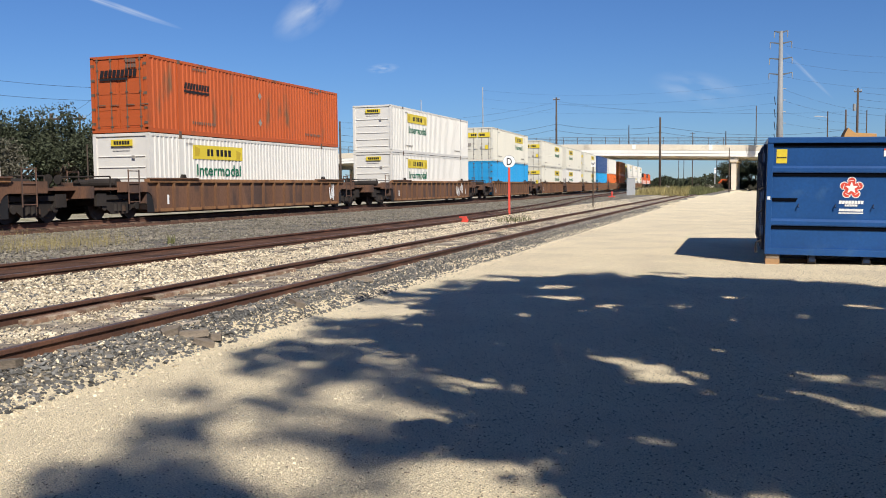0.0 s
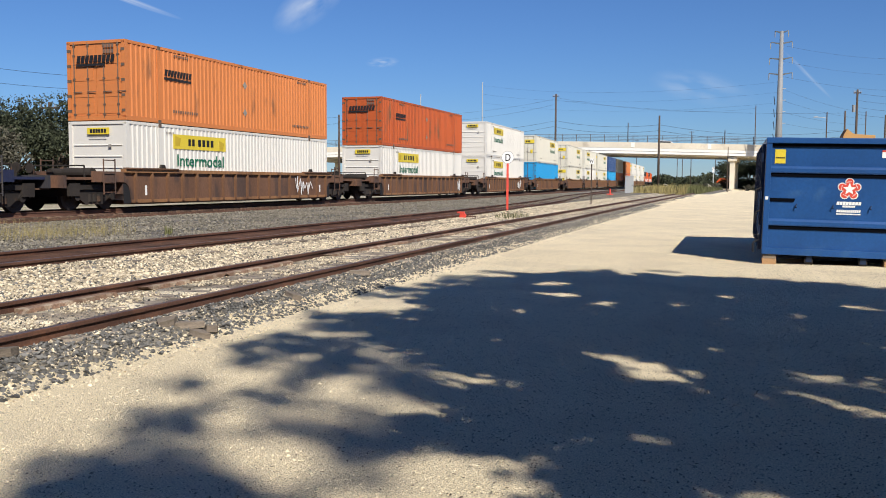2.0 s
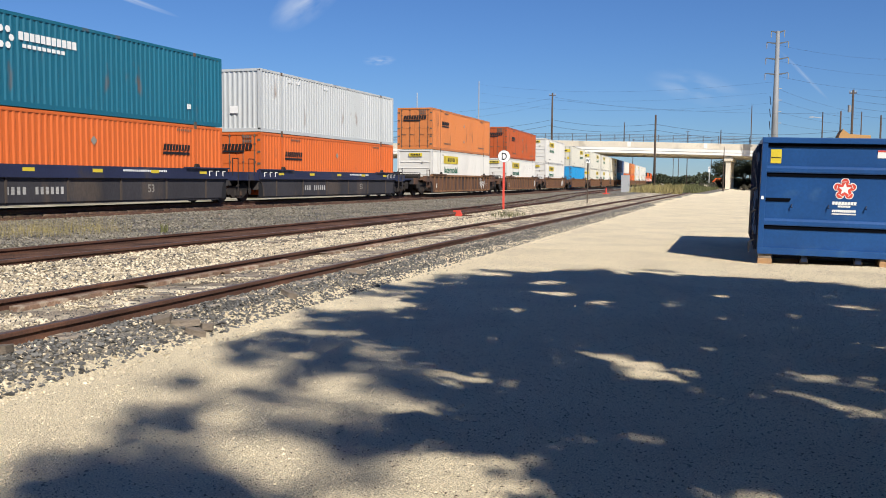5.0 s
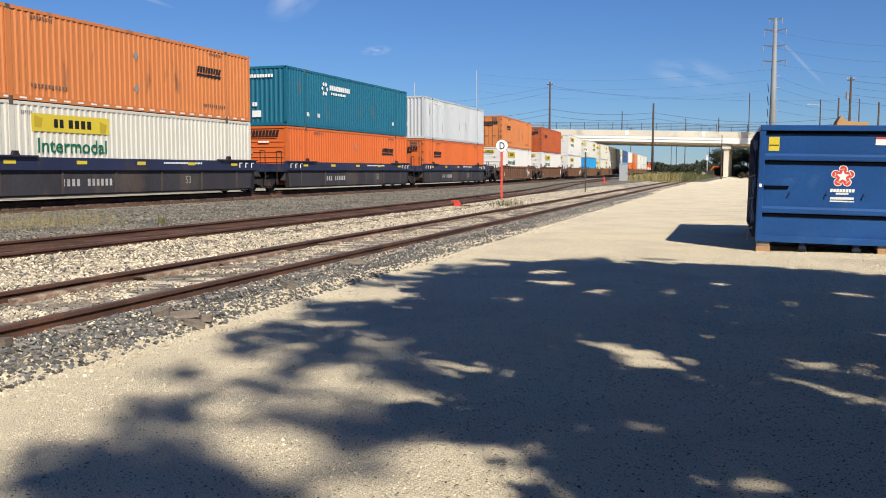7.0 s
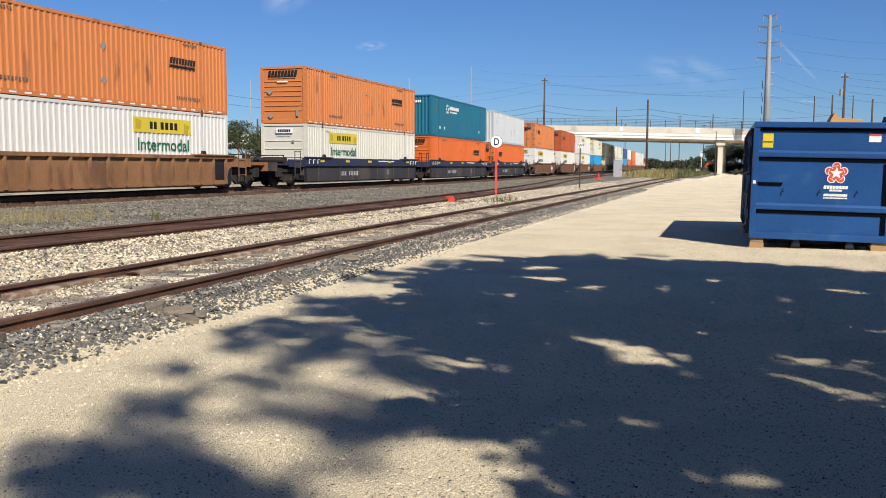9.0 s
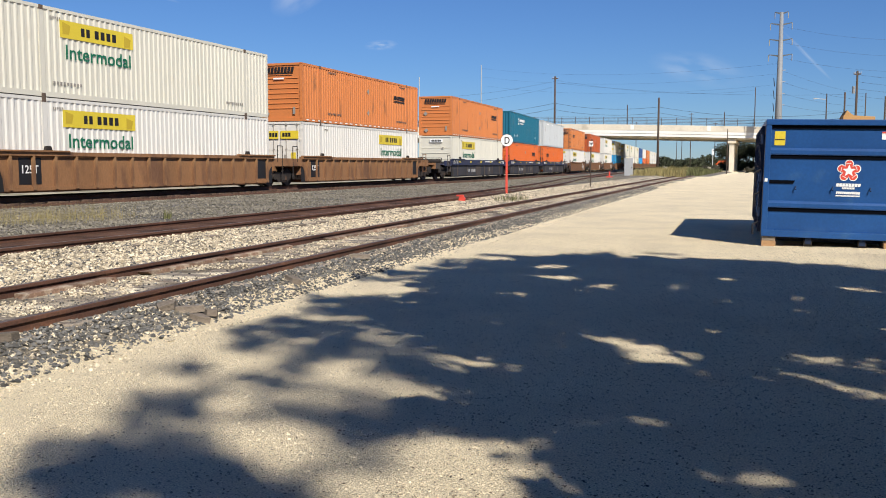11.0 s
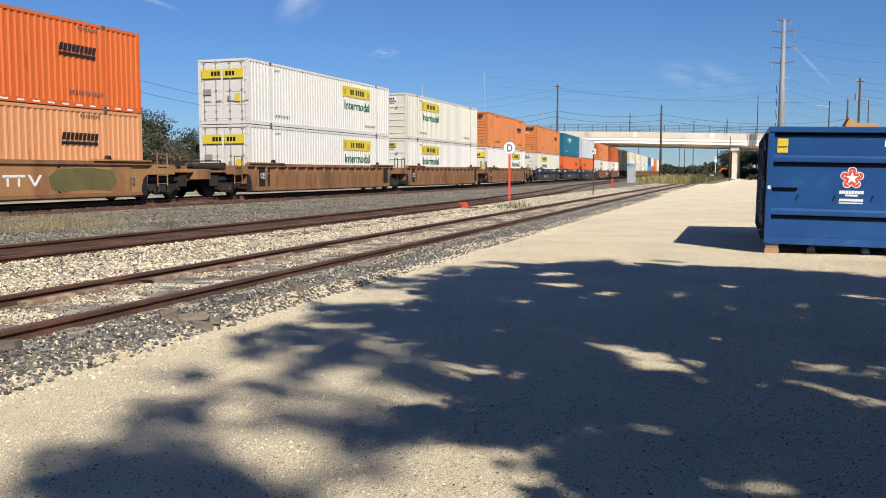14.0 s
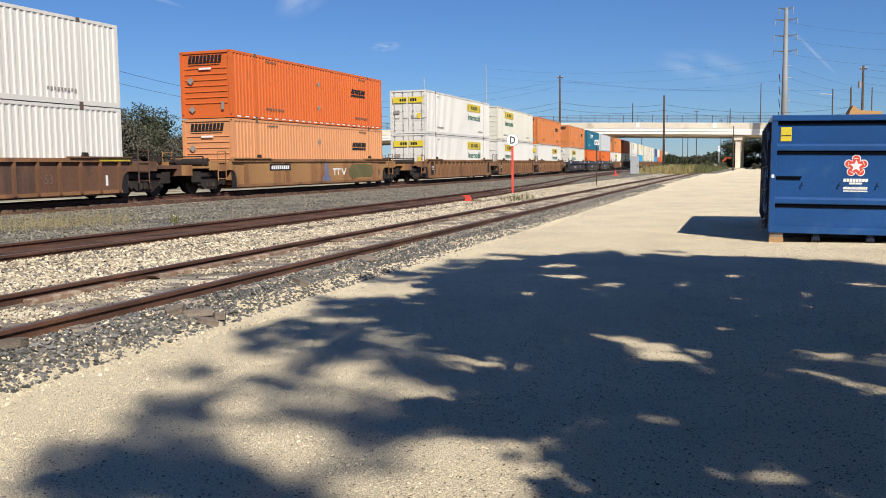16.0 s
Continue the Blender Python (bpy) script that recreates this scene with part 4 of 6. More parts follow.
def locomotive(s):
    lo = thing("locomotive", "orange diesel locomotive with a dark roof and handrails", "locomotive", group="locomotives of the train")

    def hull(name, mk, material, lab=""):
        bm = bmesh.new()
        mk(bm)
        return part(name, bm, material, lo, lab)
    hull("underframe", lambda bm: box(bm, -1.5, 1.5, -11, 11, 0.95, 1.3), "dark")
    hull("fuel_tank", lambda bm: box(bm, -1.35, 1.35, -3, 3, 0.35, 0.95), "dark")
    hull("hood", lambda bm: prism(bm, [(-0.95, 1.3), (0.95, 1.3), (0.95, 3.9), (0.6, 4.3), (-0.6, 4.3), (-0.95, 3.9)], "y", -10.2, 6.2), "loco")
    hull("cab", lambda bm: prism(bm, [(-1.5, 1.3), (1.5, 1.3), (1.5, 4.2), (1.0, 4.6), (-1.0, 4.6), (-1.5, 4.2)], "y", 6.2, 8.6), "loco")
    hull("nose", lambda bm: box(bm, -0.9, 0.9, 8.6, 10.4, 1.3, 3.1), "loco")
    hull("radiator", lambda bm: box(bm, -1.45, 1.45, -10.3, -6.5, 3.3, 4.5), "dark")
    hull("window", lambda bm: box(bm, -1.52, 1.52, 6.7, 8.1, 3.2, 3.9), "glass")
    for x in (-1.42, 1.42):
        hull("handrail", lambda bm, x=x: [rod(bm, (x, -10.8, 2.3), (x, 6.0, 2.3), 0.03, seg=6)] + [rod(bm, (x, y, 1.3), (x, y, 2.3), 0.03, seg=6) for y in range(-10, 7, 2)], "sticker")
    for y in (-7, 7):
        bogie(lo, y)
    moving.append((lo, s, 0.0))


make_train()
locomotive(265.3 + CL + LG + 11.3)
locomotive(265.3 + CL + LG + 34.0)

# ---- bridge ----


def make_bridge():
    """A road bridge over the yard; its near face runs from x = -150 to the abutment at the yard."""
    br = thing("road_bridge", "pale concrete road bridge on piers over the tracks", "bridge")
    y0, y1 = 196.0, 222.0

    def fall(x):
        """The road climbs to a crest and falls away on both sides."""
        return -0.033 * (math.hypot(x + 50, 15) - 15) * (1.0 if x > -50 else 0.75)

    def slab(name, x0, x1, ya, yb, z0, z1, material, lab=""):
        bm = bmesh.new()
        n = max(2, int((x1 - x0) / 16))
        for k in range(n):
            a, b = x0 + (x1 - x0) * k / n, x0 + (x1 - x0) * (k + 1) / n
            da, db = fall(a), fall(b)
            vs = [bm.verts.new(p) for p in ((a, ya, z0 + da), (b, ya, z0 + db), (b, yb, z0 + db), (a, yb, z0 + da), (a, ya, z1 + da), (b, ya, z1 + db), (b, yb, z1 + db), (a, yb, z1 + da))]
            for q in ((0, 1, 5, 4), (2, 3, 7, 6), (0, 3, 2, 1), (4, 5, 6, 7)) + (((3, 0, 4, 7),) if k == 0 else ()) + (((1, 2, 6, 5),) if k == n - 1 else ()):
                bm.faces.new([vs[i] for i in q])
        bmesh.ops.remove_doubles(bm, verts=bm.verts[:], dist=0.0005)
        return part(name, bm, material, br, lab)
    X0, X1 = -170.0, 215.0
    for k in range(8):
        y = y0 + 0.9 + k * 3.4
        slab("girder", X0, X1, y, y + 0.55, 7.75, 9.0, "concrete")
    slab("edge_girder", X0, X1, y0 + 0.05, y0 + 0.35, 8.0, 8.55, "beam", "white-painted edge girder")
    slab("edge_band", X0, X1, y0 - 0.06, y0 + 0.35, 8.58, 9.15, "beam", "white-painted fascia band")
    slab("deck", X0, X1, y0 + 0.36, y1, 9.0, 9.2, "concrete")
    slab("parapet", X0, X1, y0 - 0.1, y0 + 0.2, 9.16, 10.37, "concrete", "stained tan parapet")
    slab("parapet", X0, X1, y1 - 0.25, y1 + 0.1, 9.21, 10.37, "concrete")
    for z in (10.62, 10.9, 11.2, 11.5, 11.82):
        slab("rail_bar", X0, X1, y0, y0 + 0.05, z, z + 0.07, "fence")
    bm = bmesh.new()
    box(bm, -0.06, 0.06, -0.05, 0.05, 0, 1.6)
    post = mesh_of("rail_post", bm, "fence")
    for k in range(60):
        x = X0 + 50 + k * 3.0
        p = part("rail_post", post, "galv", br)
        p.location = (x, y0 + 0.03, 10.3 + fall(x))
    for x in (-55.0, -7.0, -100.0, -140.0, 30.0):
        for y in (y0 + 1.5, y0 + 9.0, y0 + 16.5, y1 - 2.2):
            bm = bmesh.new()
            box(bm, x - 0.48, x + 0.48, y - 0.5, y + 0.5, -0.9, 6.95 + fall(x))
            part("pier", bm, "concrete", br, "square concrete pier", bevel=0.04)
        bm = bmesh.new()
        box(bm, x - 0.85, x + 0.85, y0 + 0.6, y1 - 0.8, 6.94 + fall(x), 7.745 + fall(x))
        part("pier_cap", bm, "concrete", br)
    for x in (-27.0, -11.5, 6.0):
        bm = bmesh.new()
        box(bm, x - 0.35, x + 0.35, y0 - 0.16, y0 - 0.1, 9.3 + fall(x), 10.3 + fall(x))
        part("drain_plate", bm, "beam", br)
    return br


make_bridge()

# ---- poles, wires and yard fittings ----


def polar(az, dist):
    """A place at az degrees left of the line's direction, dist metres off."""
    return -dist * math.sin(radians(az)), dist * math.cos(radians(az))


def timber_pole(az, dist, top, r=0.17, arm=1.2, label="weathered timber utility pole", transformer=False, lean=0.0):
    x, y = polar(az, dist)
    p = thing("utility_pole", label, "utility pole", pose(x, y, 0, 0, lean, 0), group="poles along the yard")
    bm = bmesh.new()
    rod(bm, (0, 0, -0.5), (0, 0, top), r, r * 0.62, seg=10)
    part("shaft", bm, "pole", p, smooth=True)
    if arm:
        for z in (top - 0.5,):
            bm = bmesh.new()
            box(bm, -arm, arm, -0.06, 0.06, z, z + 0.14)
            part("crossarm", bm, "pole", p)
            for k in (-0.95, -0.5, 0.5, 0.95):
                bm = bmesh.new()
                rod(bm, (k * arm, 0, z + 0.14), (k * arm, 0, z + 0.4), 0.05, 0.03, seg=6)
                part("insulator", bm, "galv", p)
    if transformer:
        bm = bmesh.new()
        rod(bm, (-0.38, 0, top - 2.9), (-0.38, 0, top - 2.0), 0.2, seg=12)
        part("transformer", bm, "mast", p, "grey transformer can", smooth=False)
    return p


timber_pole(12.53, 176, 18.1, 0.24, 0.6)
timber_pole(6.3, 166, 13.2, 0.24, 0.0)
timber_pole(0.8, 262, 22.2, 0.17, 0.0)
timber_pole(-4.02, 182, 14.6, 0.22, 0.0)
timber_pole(-4.62, 132, 13.7, 0.2, 0.45, "timber utility pole with a grey transformer", True)
timber_pole(-5.1, 222, 17.2, 0.17, 0.0)
timber_pole(25.9, 150, 12.2, 0.22, 0.0)
timber_pole(42.5, 74, 7.2, 0.2, 0.9)
timber_pole(39.77, 78, 10.2, 0.17, 0.0, lean=1.5)
timber_pole(41.0, 95, 8.8, 0.15, 0.7)
timber_pole(30.1, 120, 7.4, 0.17, 0.0)
timber_pole(29.66, 120, 9.2, 0.18, 0.0)
timber_pole(-6.1, 160, 12.2, 0.2, 0.0)
for az, dist, top in ((4.4, 380, 22.0), (4.9, 460, 19.0), (3.0, 420, 20.0), (7.6, 430, 21.0), (5.2, 500, 17.0)):
    timber_pole(az, dist, top, 0.19, 0.9, "far timber pole beyond the bridge")


def lamp_post(az, dist, top, foot=0.0, arm=1.4, label="slim grey street lamp with a short arm", r=0.13):
    x, y = polar(az, dist)
    p = thing("street_lamp", label, "street lamp", pose(x, y, foot))
    bm = bmesh.new()
    rod(bm, (0, 0, -0.4 if foot < 1 else 0), (0, 0, top - foot), r, r * 0.6, seg=8)
    part("shaft", bm, "pole" if dist < 160 or foot > 1 else "galv", p)
    if arm:
        bm = bmesh.new()
        rod(bm, (0, 0, top - foot - 0.9), (-arm, 0, top - foot - 0.7), 0.05, seg=6)
        part("arm", bm, "galv", p)
        bm = bmesh.new()
        prism(bm, [(-arm - 0.5, 0), (-arm + 0.1, 0), (-arm + 0.05, 0.16), (-arm - 0.45, 0.12)], "y", -0.14, 0.14)
        part("lamp_head", bm, "galv", p).location.z = top - foot - 0.78
    return p


lamp_post(-3.07, 152, 12.3)
lamp_post(20.87, 250, 25.0, arm=0.0, label="tall slim grey floodlight mast", r=0.2)
lamp_post(17.05, 262, 29.5, arm=0.0, label="tall thin steel mast", r=0.2)
lamp_post(8.15, 198.2, 14.0, 8.55, 0.0, "dark slim lamp standard fixed to the bridge")
lamp_post(2.5, 197.8, 12.3, 9.0, 0.0, "dark slim lamp standard fixed to the bridge")
lamp_post(2.29, 149, 7.0, arm=0.0, label="slim grey post beside the bridge", r=0.1)
lamp_post(40.65, 60, 4.3, arm=0.0, label="pale thin metal post", r=0.06)
lamp_post(30.5, 200, 19.7, arm=0.0, label="thin lattice-grey radio mast", r=0.13)


def steel_pylon():
    """A tall tapered transmission monopole with three pairs of arms."""
    d = 190.0
    x, y = polar(-0.5, d)
    p = thing("transmission_pole", "tall tapered galvanised steel transmission pole with crossarms", "pylon", pose(x, y, 0))
    bm = bmesh.new()
    rod(bm, (0, 0, -1), (0, 0, 30.6), 0.82, 0.33, seg=14)
    part("shaft", bm, "mast", p, smooth=True)
    for z, w in ((28.2, 1.95), (25.2, 2.05), (22.3, 2.1), (30.3, 1.2)):
        for s in (-1, 1):
            bm = bmesh.new()
            prism(bm, [(0.25 * s, -0.1), (w * s, 0.3), (w * s, 0.42), (0.25 * s, 0.2)], "y", -0.14, 0.14)
            a = part("crossarm", bm, "fence", p)
            a.location.z = z
            bm = bmesh.new()
            rod(bm, (w * s, 0, 0.3), (w * s, 0, -0.9), 0.09, 0.06, seg=6)
            part("insulator", bm, "placard", a)
    for k in range(4):
        bm = bmesh.new()
        box(bm, 0.4, 1.1, -0.1, 0.1, 13 + k * 2.2, 13.12 + k * 2.2)
        part("bracket", bm, "galv", p)
    for k in range(5):
        bm = bmesh.new()
        rod(bm, (-0.85, -0.1, 7 + k * 2.4), (-1.05, -0.1, 8.6 + k * 2.4), 0.07, seg=5)
        part("cable_riser", bm, "dark", p)


steel_pylon()


def wire(a, b, sag, r=0.022, label="thin dark sagging overhead wire"):
    cu = bpy.data.curves.new("overhead_wire", "CURVE")
    cu.dimensions, cu.bevel_depth, cu.bevel_resolution = "3D", r, 0
    sp = cu.splines.new("POLY")
    n = 24
    sp.points.add(n)
    a, b = Vector(a), Vector(b)
    for k in range(n + 1):
        t = k / n
        v = a.lerp(b, t) - Vector((0, 0, 4 * sag * t * (1 - t)))
        sp.points[k].co = (*v, 1)
    cu.materials.append(M["wire"])
    return tagged(new("overhead_wire", cu), label, "wire", "wires over the yard")


def top_of(az, dist, z):
    return (*polar(az, dist), z)


for dz in (0.0, -1.0):
    wire(top_of(12.53, 176, 13.1 + dz * 1.2), top_of(6.3, 166, 11.6 + dz), 0.7)
    wire(top_of(6.3, 166, 11.6 + dz), top_of(-4.02, 182, 11.0 + dz), 1.2)
    wire(top_of(12.53, 176, 13.1 + dz), top_of(25.9, 150, 10.0 + dz), 1.5)
for k, z in enumerate((28.0, 25.0, 22.1)):
    wire(top_of(-0.5, 190, z), top_of(-16, 210, z + 2), 4.0, 0.012)
for k in range(4):
    wire(top_of(-0.5, 190, 13.2 + k * 2.2), top_of(-5.1, 222, 13.0 + k * 1.3), 0.6, 0.014)
    wire(top_of(-4.62, 132, 13.2 - k * 0.9), top_of(-13, 140, 13.0 - k * 0.9), 0.8, 0.012)
for k in range(2):
    wire(top_of(42.5, 74, 6.8 - k), top_of(39.77, 78, 9.4 - k), 0.4, 0.012)
    wire(top_of(39.77, 78, 9.6 - k), top_of(25.9, 150, 11.8 - k), 1.2, 0.014)
    wire(top_of(39.77, 78, 9.6 - k), top_of(60, 60, 10.5 - k), 0.8, 0.012)

wire(top_of(12.53, 176, 17.4), top_of(0.8, 262, 21.5), 1.6, 0.013)
wire(top_of(12.53, 176, 16.9), top_of(-4.02, 182, 14.2), 0.9, 0.011)
wire(top_of(12.53, 176, 17.2), top_of(25.9, 150, 12.0), 1.2, 0.011)
wire(top_of(12.53, 176, 16.2), top_of(25.9, 150, 11.2), 1.5, 0.011)
for k in range(3):
    wire(top_of(17.05, 262, 28.6 - k * 2.4), top_of(-0.5, 190, 21.0 - k * 2.0), 2.0, 0.009)


def round_sign():
    s = thing("marker_sign", "round white derail marker lettered D on a red post", "sign", pose(-10.2, 36.9, ground_z(-10.2, 36.9) - 0.05, 0, 0, 15))
    bm = bmesh.new()
    box(bm, -0.045, 0.045, -0.03, 0.03, 0, 2.05)
    part("post", bm, "redsign", s, bevel=0.006)
    bm = bmesh.new()
    rod(bm, (0, -0.045, 2.26), (0, -0.03, 2.26), 0.245, seg=32)
    disk = part("disc", bm, "sticker", s, "white round plate")
    bm = bmesh.new()
    rod(bm, (0, -0.029, 2.26), (0, -0.015, 2.26), 0.255, seg=32)
    part("rim", bm, "black", s)
    letters("lettering", "D", 0.42, "black", s, Matrix.Translation((-0.115, -0.05, 2.115)) @ REAR, 0.21)


def whistle_post():
    s = thing("whistle_post", "thin dark post with a small plate lettered W", "sign", pose(-9.85, 54.2, ground_z(-9.85, 54.2) - 0.05, 0, 0, 10))
    bm = bmesh.new()
    rod(bm, (0, 0, 0), (0, 0, 2.6), 0.035, seg=8)
    part("post", bm, "pole", s)
    bm = bmesh.new()
    box(bm, -0.125, 0.125, -0.055, -0.04, 2.43, 2.73)
    part("plate", bm, "sticker", s, bevel=0.004)
    letters("lettering", "W", 0.3, "black", s, Matrix.Translation((-0.115, -0.06, 2.475)) @ REAR, 0.23)


def signal_cabinet():
    x, y = -15.0, 106.5
    c = thing("signal_cabinet", "silver-grey steel equipment cabinet on a concrete pad", "cabinet", pose(x, y, 0.1, 0, 0, 8))
    bm = bmesh.new()
    box(bm, -0.6, 0.6, -0.5, 0.5, 0, 0.15)
    part("pad", bm, "concrete", c)
    bm = bmesh.new()
    box(bm, -0.48, 0.48, -0.38, 0.38, 0.15, 2.1)
    body = part("body", bm, "galv", c, bevel=0.02)
    bm = bmesh.new()
    box(bm, -0.52, 0.52, -0.42, 0.42, 2.1, 2.18)
    part("roof", bm, "galv", c, bevel=0.015)
    bm = bmesh.new()
    box(bm, -0.42, 0.42, -0.40, -0.381, 0.25, 2.0)
    d = part("door", bm, "galv", c)
    bm = bmesh.new()
    box(bm, 0.32, 0.36, -0.44, -0.40, 1.0, 1.2)
    part("handle", bm, "dark", d)


def derail_block():
    x, y = -9.75, 29.6
    d = thing("derail_block", "small bright red derail block beside the rail", "derail", pose(x, y, ground_z(x, y), 0, 0, 4))
    d.scale = (0.62, 0.62, 0.75)
    bm = bmesh.new()
    prism(bm, [(-0.2, 0), (0.2, 0), (0.2, 0.1), (0.1, 0.22), (-0.12, 0.2), (-0.2, 0.1)], "y", -0.12, 0.12)
    part("body", bm, "redsign", d, bevel=0.012)
    bm = bmesh.new()
    box(bm, -0.28, 0.1, -0.14, 0.14, 0.2, 0.27)
    part("flag", bm, "redsign", d, bevel=0.008)
    bm = bmesh.new()
    box(bm, 0.2, 0.75, -0.05, 0.05, 0.02, 0.07)
    part("lever", bm, "rail", d)
    x, y = -14.4, 89.3
    d = thing("marker_post", "short orange-red marker post by the track", "marker", pose(x, y, ground_z(x, y)))
    bm = bmesh.new()
    rod(bm, (0, 0, 0), (0, 0, 0.6), 0.09, 0.07, seg=10)
    part("post", bm, "redsign", d)
    bm = bmesh.new()
    box(bm, -0.3, 0.3, -0.2, 0.2, -0.02, 0.1)
    part("foot", bm, "redsign", d)


round_sign()
whistle_post()
signal_cabinet()
derail_block()

# ---- blue roll-off skip ----


def make_skip():
    W, L, Z0, Z1 = 2.5, 6.3, 0.215, 2.345
    s = thing("roll_off_skip", "scuffed blue steel roll-off skip resting on timber blocks", "skip", pose(-0.085, 18.05, 0, 0, 1.1, 1.8))

    def add(name, mk, material, lab="", bevel=0.0, parent=None, m=None):
        bm = bmesh.new()
        mk(bm)
        ob = part(name, bm, material, parent or s, lab, bevel=bevel)
        if m is not None:
            ob.matrix_basis = m
        return ob
    t = 0.06
    face = add("end_wall", lambda bm: box(bm, 0.0, W, 0.06, 0.06 + t, Z0, Z1 - 0.1), "skip")
    add("end_wall", lambda bm: box(bm, 0.0, W, L - t, L, Z0, Z1 - 0.1), "skip")
    # left wall and floor: shade is put into the darker blue
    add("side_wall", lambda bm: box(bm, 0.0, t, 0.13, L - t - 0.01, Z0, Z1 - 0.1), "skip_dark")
    add("side_wall", lambda bm: box(bm, W - t, W, 0.13, L - t - 0.01, Z0, Z1 - 0.1), "skip")
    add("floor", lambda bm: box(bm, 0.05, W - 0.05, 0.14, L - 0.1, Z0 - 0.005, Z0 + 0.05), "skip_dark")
    # rim: a square tube all round
    for a in ((0.0, W, -0.015, 0.16), (0.0, W, L - 0.14, L + 0.03), (0.0, 0.13, 0.165, L - 0.145), (W - 0.13, W, 0.165, L - 0.145)):
        add("rim", lambda bm, a=a: box(bm, a[0], a[1], a[2], a[3], Z1 - 0.105, Z1), "skip", bevel=0.015)
    # horizontal ribs with a steep underside
    for z in (1.70, 0.727):
        add("rib", lambda bm, z=z: prism(bm, [(0.064, z - 0.002), (0.02, z), (0.012, z + 0.02), (0.014, z + 0.08), (0.04, z + 0.12), (0.064, z + 0.13)], "x", 0.10, W - 0.09), "skip")
        # flush black strip painting the shade below each rib; nothing is cut in
        add("rib_recess", lambda bm, z=z: box(bm, 0.10, W - 0.13, 0.045, 0.058, z - 0.071, z - 0.004), "slot", "black strip standing for the shade under the rib")
    # the same painted shade below the rim
    add("rib_recess", lambda bm: box(bm, 0.10, W - 0.05, 0.035, 0.058, Z1 - 0.171, Z1 - 0.107), "slot", "black strip standing for the shade under the rim")
    for x in (0.0, W - 0.1):
        add("corner_post", lambda bm, x=x: box(bm, x, x + 0.1, 0.0, 0.1, Z0, Z1 - 0.107), "skip", bevel=0.01)
    add("bottom_sill", lambda bm: box(bm, 0.0, W, -0.01, 0.12, Z0 - 0.03, Z0 + 0.09), "skip", bevel=0.015)
    # slots drawn as black strips, their shade put into the colour
    add("pocket", lambda bm: prism(bm, [(0.10, 1.167), (0.52, 1.167), (0.55, 1.231), (0.10, 1.231)], "y", 0.045, 0.062), "slot", "black strip standing for the shade in a slot")
    for z0, z1 in ((0.74, 1.60), (0.33, 0.65)):
        add("upright_recess", lambda bm, z0=z0, z1=z1: box(bm, 2.235, 2.32, 0.045, 0.058, z0, z1), "slot", "black upright strip standing for the shade in a slot")
    for x in (0.55, 1.18, 1.81):
        add("tarp_hook", lambda bm, x=x: [rod(bm, (x + 0.02, 0.045, 1.13), (x, 0.02, 1.07), 0.01, seg=6), rod(bm, (x, 0.02, 1.07), (x + 0.025, 0.0, 1.065), 0.01, seg=6)], "skip_dark")
    # left flank: hinge posts, latch and chain
    for k in range(6):
        # these ribs carry the same shade-darkened blue as the left wall
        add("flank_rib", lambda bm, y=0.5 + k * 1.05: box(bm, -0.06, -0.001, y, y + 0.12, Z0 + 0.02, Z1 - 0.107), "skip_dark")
    for z in (0.55, 1.2, 1.9):
        add("hinge", lambda bm, z=z: rod(bm, (-0.05, 0.09, z), (-0.05, 0.09, z + 0.16), 0.035, seg=8), "skip_dark")
    for k in range(9):
        add("chain_link", lambda bm, k=k: rod(bm, (-0.09 - 0.02 * (k % 2), 0.05, 0.62 + k * 0.08), (-0.10 + 0.015 * (k % 2), 0.07, 0.69 + k * 0.08), 0.012, seg=5), "skip_dark")
    for z in (1.0, 1.42, 0.45):
        add("latch_handle", lambda bm, z=z: [rod(bm, (-0.06, 0.05, z), (-0.15, 0.03, z - 0.05), 0.016, seg=6), rod(bm, (-0.15, 0.03, z - 0.05), (-0.15, 0.03, z - 0.24), 0.016, seg=6)], "dark")
    # runners and rollers under the floor
    for x in (0.78, 1.70):
        add("runner", lambda bm, x=x: box(bm, x, x + 0.10, 0.05, L - 0.1, 0.07, Z0 - 0.006), "skip_dark")
        add("roller", lambda bm, x=x: rod(bm, (x - 0.02, 0.14, 0.09), (x + 0.12, 0.14, 0.09), 0.085, seg=14), "truck", "dark worn steel roller")
    # dark bars added to stand in for the black shade beneath the floor
    for y in (0.55, 2.2, 4.2):
        add("cross_member", lambda bm, y=y: box(bm, 0.3, W - 0.3, y, y + 0.12, 0.075, Z0 - 0.006), "skip_dark")
    decal("warning_label", "skip_label", plate(0.186, 0.257), "yellow", s, Matrix.Translation((0.157, 0.058, 1.87)) @ REAR, "yellow warning label")
    decal("small_print", "skip_print_y", lambda bm: bar_row(bm, 0.17, 0.02, 5, 0.2), "black", s, Matrix.Translation((0.165, 0.053, 1.965)) @ REAR)
    decal("label_plate", "skip_label_b", plate(0.2, 0.14), "sticker", s, Matrix.Translation((1.962, 0.058, 1.995)) @ REAR, "white label with a red edge")
    decal("label_edge", "skip_label_c", plate(0.2, 0.03), "redsign", s, Matrix.Translation((1.962, 0.053, 2.105)) @ REAR)
    decal("small_sticker", "skip_sticker", plate(0.05, 0.06), "sticker", s, Matrix.Translation((0.02, -0.004, 1.2)) @ REAR)

    def lobes(grow):
        """Five rounded lobes round a middle, point up."""
        def mk(bm):
            pts = []
            for k in range(5):
                a = math.pi / 2 + k * math.tau / 5
                cx, cy = 0.128 * math.cos(a), 0.128 * math.sin(a)
